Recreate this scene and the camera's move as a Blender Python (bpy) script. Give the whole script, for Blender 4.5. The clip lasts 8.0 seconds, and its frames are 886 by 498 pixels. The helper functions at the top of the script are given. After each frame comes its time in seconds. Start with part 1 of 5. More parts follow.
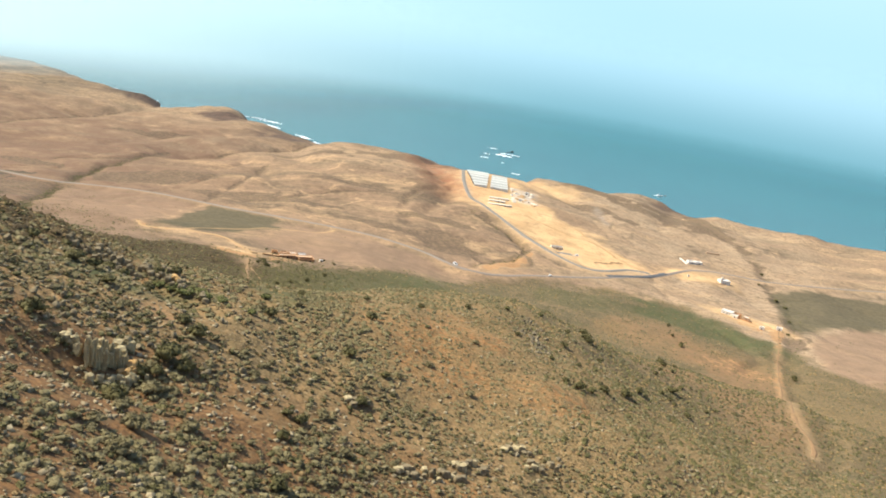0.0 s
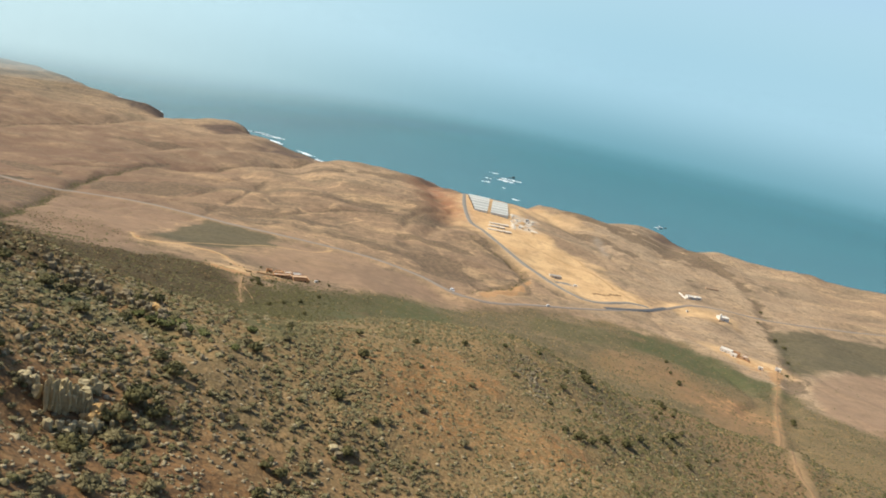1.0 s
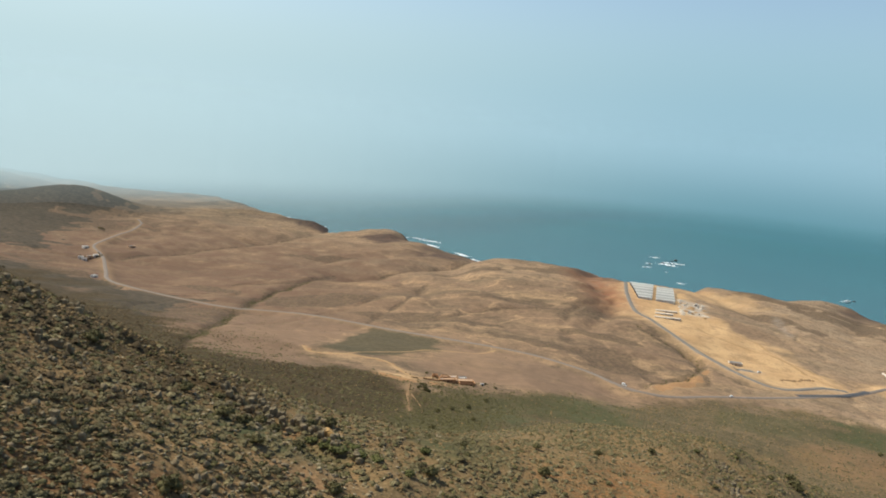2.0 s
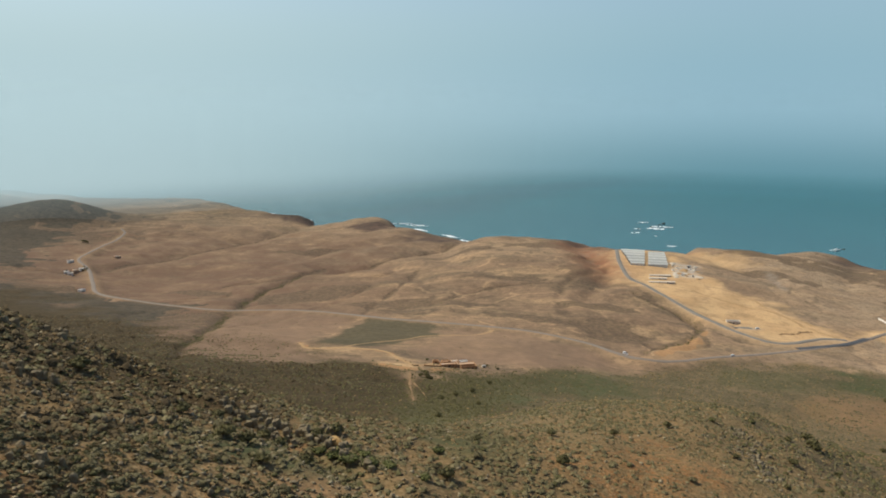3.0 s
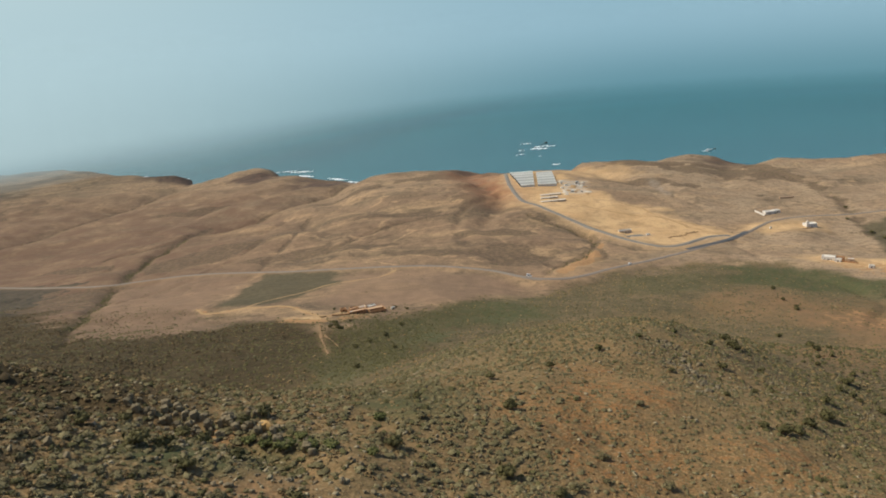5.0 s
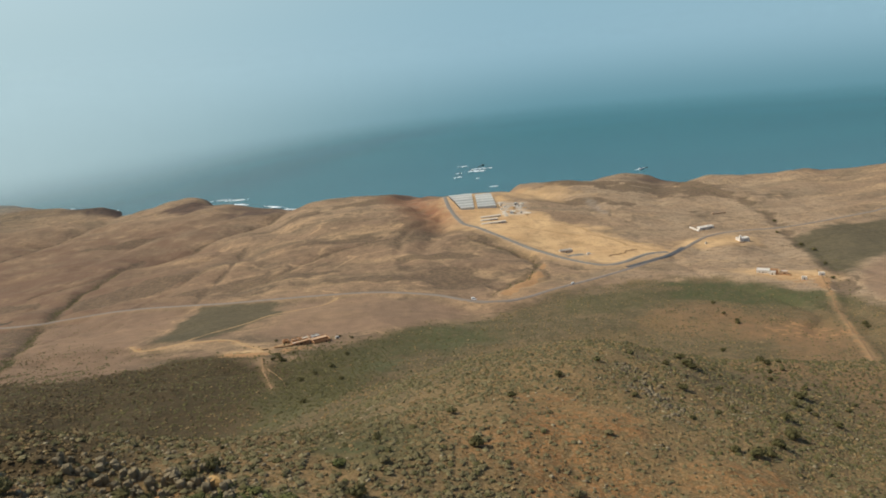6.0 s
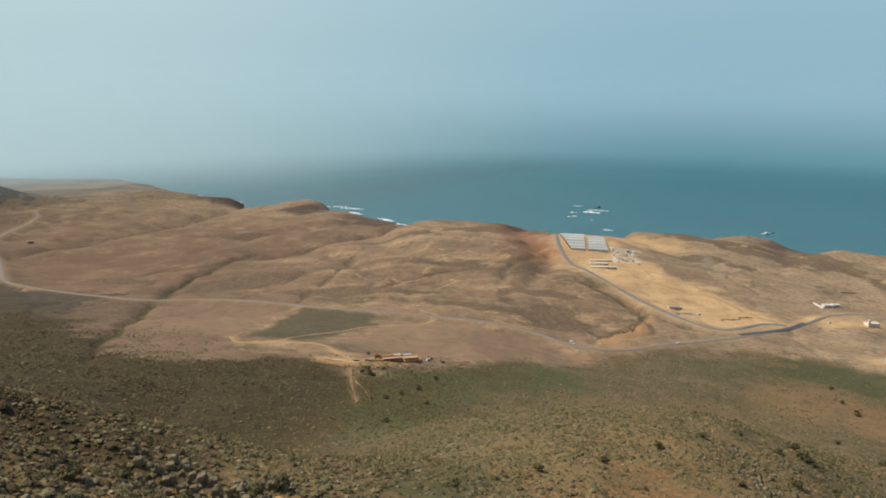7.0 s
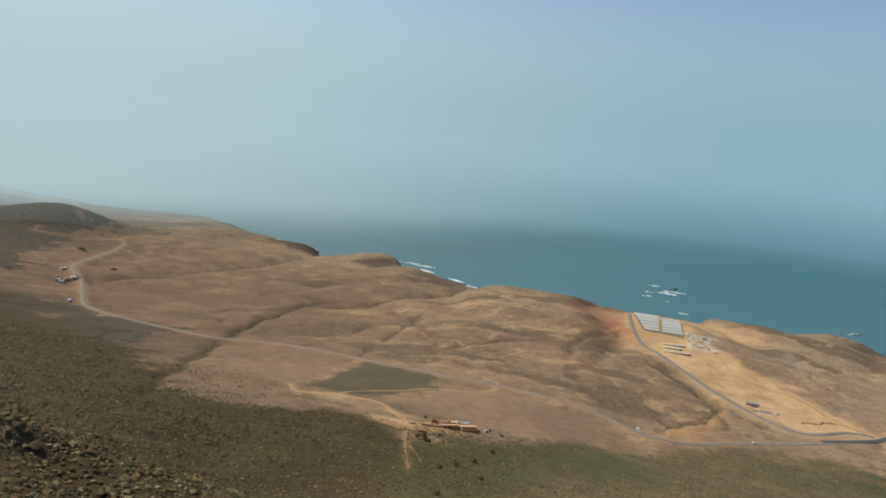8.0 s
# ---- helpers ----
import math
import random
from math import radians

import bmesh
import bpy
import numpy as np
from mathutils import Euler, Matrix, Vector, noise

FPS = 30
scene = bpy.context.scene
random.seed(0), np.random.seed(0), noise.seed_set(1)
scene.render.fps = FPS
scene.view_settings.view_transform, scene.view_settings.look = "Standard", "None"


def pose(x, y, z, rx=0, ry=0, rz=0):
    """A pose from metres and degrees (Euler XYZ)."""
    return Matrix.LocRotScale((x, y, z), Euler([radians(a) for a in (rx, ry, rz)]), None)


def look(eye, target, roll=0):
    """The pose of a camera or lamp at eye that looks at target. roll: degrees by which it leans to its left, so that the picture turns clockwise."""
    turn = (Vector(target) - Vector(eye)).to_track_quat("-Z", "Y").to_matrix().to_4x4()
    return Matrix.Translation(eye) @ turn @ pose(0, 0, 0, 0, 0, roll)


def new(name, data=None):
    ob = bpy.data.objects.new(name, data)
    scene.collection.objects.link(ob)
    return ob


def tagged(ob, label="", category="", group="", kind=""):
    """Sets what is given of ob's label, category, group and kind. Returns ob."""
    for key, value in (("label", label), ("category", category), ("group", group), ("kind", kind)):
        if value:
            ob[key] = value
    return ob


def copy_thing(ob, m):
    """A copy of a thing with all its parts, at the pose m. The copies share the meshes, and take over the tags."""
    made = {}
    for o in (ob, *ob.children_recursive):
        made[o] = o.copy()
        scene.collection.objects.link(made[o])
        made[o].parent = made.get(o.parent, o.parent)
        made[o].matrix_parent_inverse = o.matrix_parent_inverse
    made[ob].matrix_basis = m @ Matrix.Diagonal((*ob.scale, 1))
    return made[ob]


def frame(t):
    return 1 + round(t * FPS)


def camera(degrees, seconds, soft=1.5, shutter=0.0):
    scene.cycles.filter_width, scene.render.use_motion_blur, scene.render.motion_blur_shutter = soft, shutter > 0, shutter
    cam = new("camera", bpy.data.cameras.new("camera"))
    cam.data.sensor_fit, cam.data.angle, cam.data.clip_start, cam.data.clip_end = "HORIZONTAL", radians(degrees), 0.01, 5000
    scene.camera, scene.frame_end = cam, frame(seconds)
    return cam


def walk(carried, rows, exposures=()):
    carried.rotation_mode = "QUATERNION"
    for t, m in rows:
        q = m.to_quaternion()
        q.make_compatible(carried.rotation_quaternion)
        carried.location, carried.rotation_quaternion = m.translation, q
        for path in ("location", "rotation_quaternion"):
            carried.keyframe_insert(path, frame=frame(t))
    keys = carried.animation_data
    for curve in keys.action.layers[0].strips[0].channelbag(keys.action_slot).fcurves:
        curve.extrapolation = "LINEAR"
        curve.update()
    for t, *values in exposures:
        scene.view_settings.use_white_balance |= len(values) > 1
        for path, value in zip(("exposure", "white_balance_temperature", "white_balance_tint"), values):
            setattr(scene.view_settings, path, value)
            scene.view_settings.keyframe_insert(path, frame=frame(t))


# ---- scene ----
cam = camera(60.0, 8.0, soft=1.8)
# The film's own brightening: seconds, stops.
EXPOSURES = [(0.0, 0.93), (0.5, 0.68), (1.0, 0.5), (1.5, 0.36), (2.0, 0.2), (3.0, 0.0), (7.5, 0.0), (8.0, -0.1)]
PATH = [
    (0, (0.04, 1.21, 302.76), (-1.78, 97.62, 276.24), 9.65),
    (0.5, (-1.68, 7.37, 302.77), (1.09, 103.64, 275.83), 12.40),
    (1, (-1.51, 13.04, 303.83), (-3.56, 110.14, 280.0), 12.09),
    (1.5, (-4.82, 18.59, 303.52), (-5.53, 116.76, 284.51), 8.14),
    (2, (-5.97, 23.82, 304.13), (-30.01, 119.73, 289.22), 5.21),
    (2.2, (-6.73, 25.78, 304.15), (-35.06, 120.78, 291.03), 5.78),
    (3.3, (-11.51, 34.43, 304.51), (-33.89, 130.15, 286.15), -1.55),
    (3.5, (-12.6, 36.2, 304.42), (-36.8, 131.48, 286.1), -2.51),
    (4, (-14.93, 40.54, 304.01), (-45.09, 134.25, 286.43), 2.07),
    (4.5, (-16.56, 43.56, 303.46), (-39.85, 138.91, 284.33), 2.21),
    (5, (-19.41, 47.61, 303.23), (-27.76, 143.9, 277.57), -4.81),
    (5.2, (-20.34, 49.45, 303.17), (-25.51, 145.88, 277.2), -5.12),
    (6.3, (-24.76, 59.82, 302.28), (-24.61, 157.36, 280.21), -5.55),
    (6.5, (-24.9, 61.77, 302.19), (-27.2, 159.42, 280.76), -4.71),
    (7, (-26.1, 67.59, 301.89), (-39.75, 164.75, 282.58), 1.29),
    (7.2, (-27.0, 70.01, 301.58), (-38.49, 168.21, 286.58), 1.90),
    (7.5, (-27.99, 73.89, 301.09), (-39.53, 172.54, 289.41), 5.98),
    (8, (-30.37, 80.86, 301.08), (-53.67, 177.38, 289.2), 6.06),
]
walk(cam, [(t, look(eye, target, roll)) for t, eye, target, roll in PATH], EXPOSURES)

# ---- daylight ----
SUN_HEIGHT, SUN_TURN = radians(47), radians(-80)
world = bpy.data.worlds.new("sky")
scene.world = world
world.use_nodes = True
wn, wl = world.node_tree.nodes, world.node_tree.links
sky = wn.new("ShaderNodeTexSky")
sky.sky_type, sky.sun_disc = "NISHITA", False
sky.sun_elevation, sky.sun_rotation = SUN_HEIGHT, SUN_TURN
sky.altitude, sky.air_density, sky.dust_density, sky.ozone_density = 0, 1.0, 1.0, 1.0
wl.new(sky.outputs["Color"], wn["Background"].inputs["Color"])
wn["Background"].inputs["Strength"].default_value = 0.125
sun = new("sun", bpy.data.lights.new("sun", "SUN"))
sun.data.energy, sun.data.angle, sun.data.color = 4.2, radians(2.0), (1.0, 0.925, 0.77)
toward = Vector((math.sin(SUN_TURN) * math.cos(SUN_HEIGHT), math.cos(SUN_TURN) * math.cos(SUN_HEIGHT), math.sin(SUN_HEIGHT)))
sun.matrix_world = look((toward * 900)[:], (0, 0, 0))


def haze_backdrop(west, east, top, full, most=1.0, first=-44.0, last=0.0):
    """Bright sea haze painted as glow to close the distance: an emitting, see-through ring far out that thickens
    upwards, up to a height.
    """
    m = bpy.data.materials.new("painted_haze")
    m.use_nodes = True
    n, l = m.node_tree.nodes, m.node_tree.links
    n.remove(n["Principled BSDF"])
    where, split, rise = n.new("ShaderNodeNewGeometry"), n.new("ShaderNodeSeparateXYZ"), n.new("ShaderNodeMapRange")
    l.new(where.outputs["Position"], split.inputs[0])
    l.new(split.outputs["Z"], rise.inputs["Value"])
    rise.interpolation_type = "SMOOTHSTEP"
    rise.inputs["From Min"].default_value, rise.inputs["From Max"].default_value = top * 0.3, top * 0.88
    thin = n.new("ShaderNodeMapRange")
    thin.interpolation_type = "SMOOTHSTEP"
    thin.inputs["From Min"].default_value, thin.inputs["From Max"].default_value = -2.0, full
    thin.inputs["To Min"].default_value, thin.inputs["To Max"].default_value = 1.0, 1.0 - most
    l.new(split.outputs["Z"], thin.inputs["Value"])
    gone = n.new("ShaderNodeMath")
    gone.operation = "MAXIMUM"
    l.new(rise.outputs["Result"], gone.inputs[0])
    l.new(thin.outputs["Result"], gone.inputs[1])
    # added emission: the ring itself glows in place of lit haze
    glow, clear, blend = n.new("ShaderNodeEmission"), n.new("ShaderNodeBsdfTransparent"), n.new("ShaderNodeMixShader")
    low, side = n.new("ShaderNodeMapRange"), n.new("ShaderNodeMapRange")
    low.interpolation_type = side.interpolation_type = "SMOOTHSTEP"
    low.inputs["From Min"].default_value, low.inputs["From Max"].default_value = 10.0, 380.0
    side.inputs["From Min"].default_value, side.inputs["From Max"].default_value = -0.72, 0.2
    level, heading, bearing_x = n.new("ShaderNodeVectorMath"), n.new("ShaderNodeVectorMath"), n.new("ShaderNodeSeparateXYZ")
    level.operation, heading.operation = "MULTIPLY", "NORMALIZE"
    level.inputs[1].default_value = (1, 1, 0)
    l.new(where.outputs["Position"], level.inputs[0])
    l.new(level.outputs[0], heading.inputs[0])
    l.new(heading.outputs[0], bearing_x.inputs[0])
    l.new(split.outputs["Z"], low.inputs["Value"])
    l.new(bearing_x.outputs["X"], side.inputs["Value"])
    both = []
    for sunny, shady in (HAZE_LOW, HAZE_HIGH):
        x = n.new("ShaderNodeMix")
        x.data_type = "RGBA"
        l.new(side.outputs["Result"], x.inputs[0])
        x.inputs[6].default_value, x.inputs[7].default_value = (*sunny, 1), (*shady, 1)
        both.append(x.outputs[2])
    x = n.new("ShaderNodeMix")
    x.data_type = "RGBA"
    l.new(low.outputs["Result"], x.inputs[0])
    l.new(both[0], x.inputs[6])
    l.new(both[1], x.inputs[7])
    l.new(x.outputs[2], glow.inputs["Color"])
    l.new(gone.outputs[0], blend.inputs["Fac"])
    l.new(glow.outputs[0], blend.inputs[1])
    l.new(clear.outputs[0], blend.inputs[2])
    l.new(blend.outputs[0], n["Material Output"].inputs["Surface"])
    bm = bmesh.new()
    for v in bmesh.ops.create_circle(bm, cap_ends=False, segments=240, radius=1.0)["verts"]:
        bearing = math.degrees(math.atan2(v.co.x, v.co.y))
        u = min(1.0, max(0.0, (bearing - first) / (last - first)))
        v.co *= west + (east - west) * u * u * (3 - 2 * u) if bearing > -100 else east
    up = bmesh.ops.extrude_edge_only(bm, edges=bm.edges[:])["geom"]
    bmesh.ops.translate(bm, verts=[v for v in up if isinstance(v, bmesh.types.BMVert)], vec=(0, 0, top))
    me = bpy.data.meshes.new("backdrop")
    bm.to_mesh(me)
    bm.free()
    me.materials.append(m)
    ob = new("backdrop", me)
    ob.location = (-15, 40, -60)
    tagged(ob, "glowing see-through ring painted as pale sea haze in the distance", "haze", kind="structure")


# Glow colours that paint the haze at the water and above it, each towards the sun (west) and away from it (east); the
# low eastern one continues the far sea.
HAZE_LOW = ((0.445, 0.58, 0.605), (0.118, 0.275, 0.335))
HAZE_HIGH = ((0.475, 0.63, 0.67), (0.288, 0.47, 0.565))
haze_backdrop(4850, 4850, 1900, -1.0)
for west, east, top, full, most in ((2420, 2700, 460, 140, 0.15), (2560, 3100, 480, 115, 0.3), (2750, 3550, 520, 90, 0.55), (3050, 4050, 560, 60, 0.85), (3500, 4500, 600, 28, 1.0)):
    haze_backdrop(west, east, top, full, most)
# This glowing ring crosses the far western land to pale the knoll.
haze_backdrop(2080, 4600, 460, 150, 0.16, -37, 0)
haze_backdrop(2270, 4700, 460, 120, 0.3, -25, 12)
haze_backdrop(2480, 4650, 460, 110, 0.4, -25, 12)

# ---- materials ----
def material(name, rough=0.9, metal=0.0):
    m = bpy.data.materials.new(name)
    m.use_nodes = True
    b = m.node_tree.nodes["Principled BSDF"]
    b.inputs["Roughness"].default_value, b.inputs["Metallic"].default_value = rough, metal
    b.inputs["Specular IOR Level"].default_value = 0.25
    return m, m.node_tree.nodes, m.node_tree.links, b


def rgb(c):
    return (*c, 1.0)


def mix(n, l, fac, a, b):
    """A colour mix of a and b (colours or sockets) by fac (a number or a socket)."""
    x = n.new("ShaderNodeMix")
    x.data_type = "RGBA"
    for slot, v in ((0, fac), (6, a), (7, b)):
        if isinstance(v, bpy.types.NodeSocket):
            l.new(v, x.inputs[slot])
        else:
            x.inputs[slot].default_value = rgb(v) if slot else v
    return x.outputs[2]


def mottle(n, l, size, detail=4.0, lo=0.35, hi=0.65, seed=0.0, stretch=(1, 1, 1)):
    """Noise with lumps of about that many metres, from 0 to 1."""
    where, turn = n.new("ShaderNodeNewGeometry"), n.new("ShaderNodeMapping")
    turn.inputs["Scale"].default_value = [s / size for s in stretch]
    turn.inputs["Location"].default_value = (seed, seed * 1.7, 0)
    l.new(where.outputs["Position"], turn.inputs["Vector"])
    tex, ramp = n.new("ShaderNodeTexNoise"), n.new("ShaderNodeMapRange")
    tex.inputs["Scale"].default_value, tex.inputs["Detail"].default_value = 1.0, detail
    l.new(turn.outputs["Vector"], tex.inputs["Vector"])
    l.new(tex.outputs["Fac"], ramp.inputs["Value"])
    ramp.inputs["From Min"].default_value, ramp.inputs["From Max"].default_value = lo, hi
    return ramp.outputs["Result"]


def veins(n, l, size, sharp=14.0, detail=5.0, seed=0.0):
    """Thin wandering lines that part lumps of about that many metres: 1 on the line."""
    raw = mottle(n, l, size, detail, 0.0, 1.0, seed)
    off, gap, out = n.new("ShaderNodeMath"), n.new("ShaderNodeMath"), n.new("ShaderNodeMath")
    off.operation, gap.operation, out.operation = "SUBTRACT", "ABSOLUTE", "MULTIPLY_ADD"
    l.new(raw, off.inputs[0])
    off.inputs[1].default_value = 0.5
    l.new(off.outputs[0], gap.inputs[0])
    l.new(gap.outputs[0], out.inputs[0])
    out.inputs[1].default_value, out.inputs[2].default_value = -sharp, 1.0
    out.use_clamp = True
    return out.outputs[0]


def times(n, l, a, b):
    x = n.new("ShaderNodeMath")
    x.operation = "MULTIPLY"
    for slot, v in ((0, a), (1, b)):
        if isinstance(v, bpy.types.NodeSocket):
            l.new(v, x.inputs[slot])
        else:
            x.inputs[slot].default_value = v
    return x.outputs[0]


def patchy(n, l, cover, size, seed, stretch=(1, 1, 1)):
    """A soft mask of ground cover broken into patches with clear ragged edges."""
    raw, total, edge = mottle(n, l, size, 7, 0.25, 0.75, seed, stretch), n.new("ShaderNodeMath"), n.new("ShaderNodeMapRange")
    l.new(cover, total.inputs[0])
    l.new(raw, total.inputs[1])
    l.new(total.outputs[0], edge.inputs["Value"])
    edge.inputs["From Min"].default_value, edge.inputs["From Max"].default_value = 0.95, 1.15
    return edge.outputs["Result"]


def bumped(n, l, b, height, strength, distance):
    x = n.new("ShaderNodeBump")
    x.inputs["Strength"].default_value, x.inputs["Distance"].default_value = strength, distance
    l.new(height, x.inputs["Height"])
    l.new(x.outputs["Normal"], b.inputs["Normal"])


def plain(name, a, b_, size=3.0, rough=0.85, metal=0.0, bump=0.3, per_object=0.0):
    """A weathered surface that wanders between two colours."""
    m, n, l, b = material(name, rough, metal)
    fac = mottle(n, l, size)
    col = mix(n, l, fac, a, b_)
    col = mix(n, l, mottle(n, l, size / 7, seed=5), col, [0.5 * (p + q) * 0.9 for p, q in zip(a, b_)])
    if per_object:
        info = n.new("ShaderNodeObjectInfo")
        col = mix(n, l, times(n, l, info.outputs["Random"], per_object), col, [v * 0.5 for v in a])
    l.new(col, b.inputs["Base Color"])
    if bump:
        bumped(n, l, b, mottle(n, l, size / 5, seed=2), bump, size / 20)
    return m


def islands(name, a, b_, c, rough=0.9, clumps=0.0):
    """Loose pieces in one mesh, each with a shade of its own."""
    m, n, l, b = material(name, rough)
    geo = n.new("ShaderNodeNewGeometry")
    ramp = n.new("ShaderNodeValToRGB")
    ramp.color_ramp.elements[0].color, ramp.color_ramp.elements[1].color = rgb(a), rgb(c)
    ramp.color_ramp.elements.new(0.5).color = rgb(b_)
    if clumps:
        l.new(mottle(n, l, clumps, 2, 0.3, 0.7, 6), ramp.inputs["Fac"])
    else:
        l.new(geo.outputs["Random Per Island"], ramp.inputs["Fac"])
    col = mix(n, l, times(n, l, geo.outputs["Random Per Island"], 0.4), ramp.outputs["Color"], [v * 0.6 for v in b_])
    l.new(col, b.inputs["Base Color"])
    bumped(n, l, b, mottle(n, l, 0.3, seed=3), 0.6, 0.15)
    return m


def ground_material():
    m, n, l, b = material("earth", 0.95)
    b.inputs["Specular IOR Level"].default_value = 0.08

    def mask(name):
        a = n.new("ShaderNodeAttribute")
        a.attribute_name = name
        return a.outputs["Fac"]

    # the plain: tan soil with soft darker heath and ochre patches and a fine speckle of low growth
    tan = mix(n, l, mottle(n, l, 190, 4, 0.3, 0.7), (0.276, 0.181, 0.108), (0.203, 0.132, 0.083))
    tan = mix(n, l, times(n, l, mottle(n, l, 62, 5, 0.5, 0.62, 3, (0.5, 1, 1)), 0.85), tan, (0.135, 0.101, 0.065))
    tan = mix(n, l, times(n, l, mottle(n, l, 48, 5, 0.53, 0.68, 7, (0.45, 1, 1)), 0.85), tan, (0.41, 0.272, 0.148))
    tan = mix(n, l, times(n, l, mottle(n, l, 16, 5, 0.46, 0.68, 27, (0.7, 1, 1)), 0.4), tan, (0.15, 0.105, 0.065))
    # pale sand in the east; towards the coast this tone also paints haze
    tan = mix(n, l, times(n, l, mask("sand_haze"), mottle(n, l, 50, 6, 0.15, 0.65, 57)), tan, (0.394, 0.288, 0.181))
    tan = mix(n, l, times(n, l, veins(n, l, 85, 34, 4, 61), times(n, l, mottle(n, l, 130, 3, 0.4, 0.6, 62), 0.6)), tan, (0.471, 0.311, 0.169))
    tan = mix(n, l, times(n, l, veins(n, l, 120, 44, 4, 63), times(n, l, mottle(n, l, 110, 3, 0.4, 0.6, 66), 0.8)), tan, (0.112, 0.085, 0.056))
    tan = mix(n, l, times(n, l, mottle(n, l, 8, 7, 0.47, 0.66, 29), 0.5), tan, (0.135, 0.097, 0.062))
    tan = mix(n, l, times(n, l, mottle(n, l, 11, 7, 0.5, 0.68, 31), 0.32), tan, (0.385, 0.257, 0.145))
    tan = mix(n, l, times(n, l, mottle(n, l, 2.6, 3, 0.57, 0.66, 47), 0.6), tan, (0.095, 0.077, 0.048))
    tan = mix(n, l, times(n, l, mottle(n, l, 4.5, 3, 0.56, 0.7, 85), 0.35), tan, (0.39, 0.262, 0.15))
    tan = mix(n, l, times(n, l, mask("russet"), mottle(n, l, 40, 6, 0.2, 0.6, 97)), tan, (0.158, 0.099, 0.064))
    # heath; along the gully beds this dark also paints their shade
    tan = mix(n, l, times(n, l, patchy(n, l, mask("heath"), 26, 21, (0.55, 1, 1)), 0.8), tan, mix(n, l, mottle(n, l, 5, 6, 0.4, 0.62, 22), (0.108, 0.079, 0.052), (0.17, 0.117, 0.072)))
    tan = mix(n, l, times(n, l, patchy(n, l, mask("maquis"), 40, 89, (0.6, 1, 1)), 0.92), tan, mix(n, l, mottle(n, l, 9, 6, 0.4, 0.6, 95), (0.062, 0.054, 0.039), (0.095, 0.077, 0.053)))
    # the hillside: pale stony soil between low growth
    soil = mix(n, l, mottle(n, l, 28, 5, 0.4, 0.62, 11), (0.305, 0.179, 0.076), (0.260, 0.169, 0.076))
    soil = mix(n, l, times(n, l, mottle(n, l, 1.3, 4, 0.5, 0.64, 33), 0.55), soil, (0.365, 0.269, 0.129))
    soil = mix(n, l, times(n, l, mask("red"), mottle(n, l, 7, 5, 0.2, 0.55, 29)), soil, (0.296, 0.134, 0.046))
    soil = mix(n, l, times(n, l, mottle(n, l, 2.4, 6, 0.46, 0.57, 13), 0.75), soil, (0.164, 0.121, 0.055))
    soil = mix(n, l, times(n, l, mottle(n, l, 0.8, 4, 0.52, 0.62, 15), 0.6), soil, (0.109, 0.081, 0.039))
    soil = mix(n, l, times(n, l, mottle(n, l, 0.42, 3, 0.5, 0.6, 71), 0.6), soil, (0.109, 0.073, 0.036))
    soil = mix(n, l, times(n, l, mottle(n, l, 0.5, 3, 0.54, 0.64, 73), 0.45), soil, (0.399, 0.291, 0.157))
    soil = mix(n, l, times(n, l, mask("tufty"), mottle(n, l, 1.6, 6, 0.2, 0.6, 65)), soil, mix(n, l, mottle(n, l, 0.7, 5, 0.42, 0.6, 68), (0.225, 0.145, 0.068), (0.13, 0.094, 0.044)))
    soil = mix(n, l, times(n, l, mask("ruddy"), mottle(n, l, 3.5, 6, 0.1, 0.5, 91)), soil, mix(n, l, mottle(n, l, 1.1, 5, 0.4, 0.6, 93), (0.205, 0.109, 0.046), (0.115, 0.068, 0.034)))
    soil = mix(n, l, times(n, l, mask("green"), mottle(n, l, 4, 6, 0.1, 0.55, 17)), soil, (0.138, 0.108, 0.062))
    soil = mix(n, l, times(n, l, mask("green"), times(n, l, mottle(n, l, 2.6, 4, 0.46, 0.6, 19), 0.6)), soil, (0.056, 0.053, 0.027))
    soil = mix(n, l, times(n, l, mask("green"), times(n, l, mottle(n, l, 3.0, 4, 0.53, 0.66, 49), 0.6)), soil, (0.19, 0.137, 0.074))
    soil = mix(n, l, times(n, l, mask("green"), times(n, l, mottle(n, l, 20, 6, 0.42, 0.64, 75), 0.5)), soil, (0.195, 0.133, 0.073))
    soil = mix(n, l, times(n, l, mask("green"), times(n, l, mottle(n, l, 13, 7, 0.46, 0.64, 77), 0.6)), soil, (0.085, 0.075, 0.038))
    soil = mix(n, l, times(n, l, mask("rusty"), mottle(n, l, 9, 6, 0.2, 0.6, 81)), soil, (0.25, 0.145, 0.074))
    soil = mix(n, l, times(n, l, mask("lush"), mottle(n, l, 6, 6, 0.2, 0.55, 45)), soil, (0.08, 0.087, 0.039))
    # thick growth, plus the western slope's shade painted into these dark tones
    soil = mix(n, l, times(n, l, mask("dense"), mottle(n, l, 4.0, 6, 0.15, 0.55, 39)), soil, (0.095, 0.06, 0.027))
    soil = mix(n, l, times(n, l, mask("olive"), 0.85), soil, mix(n, l, mottle(n, l, 6, 7, 0.36, 0.62, 87), (0.043, 0.035, 0.018), (0.073, 0.053, 0.027)))
    col = mix(n, l, mask("scrub"), tan, soil)
    # bare earth and ploughed or sown fields
    bare = mix(n, l, mottle(n, l, 45, 5, 0.4, 0.65, 5), (0.58, 0.385, 0.195), (0.48, 0.305, 0.148))
    bare = mix(n, l, times(n, l, mottle(n, l, 13, 6, 0.5, 0.68, 35), 0.55), bare, (0.33, 0.215, 0.115))
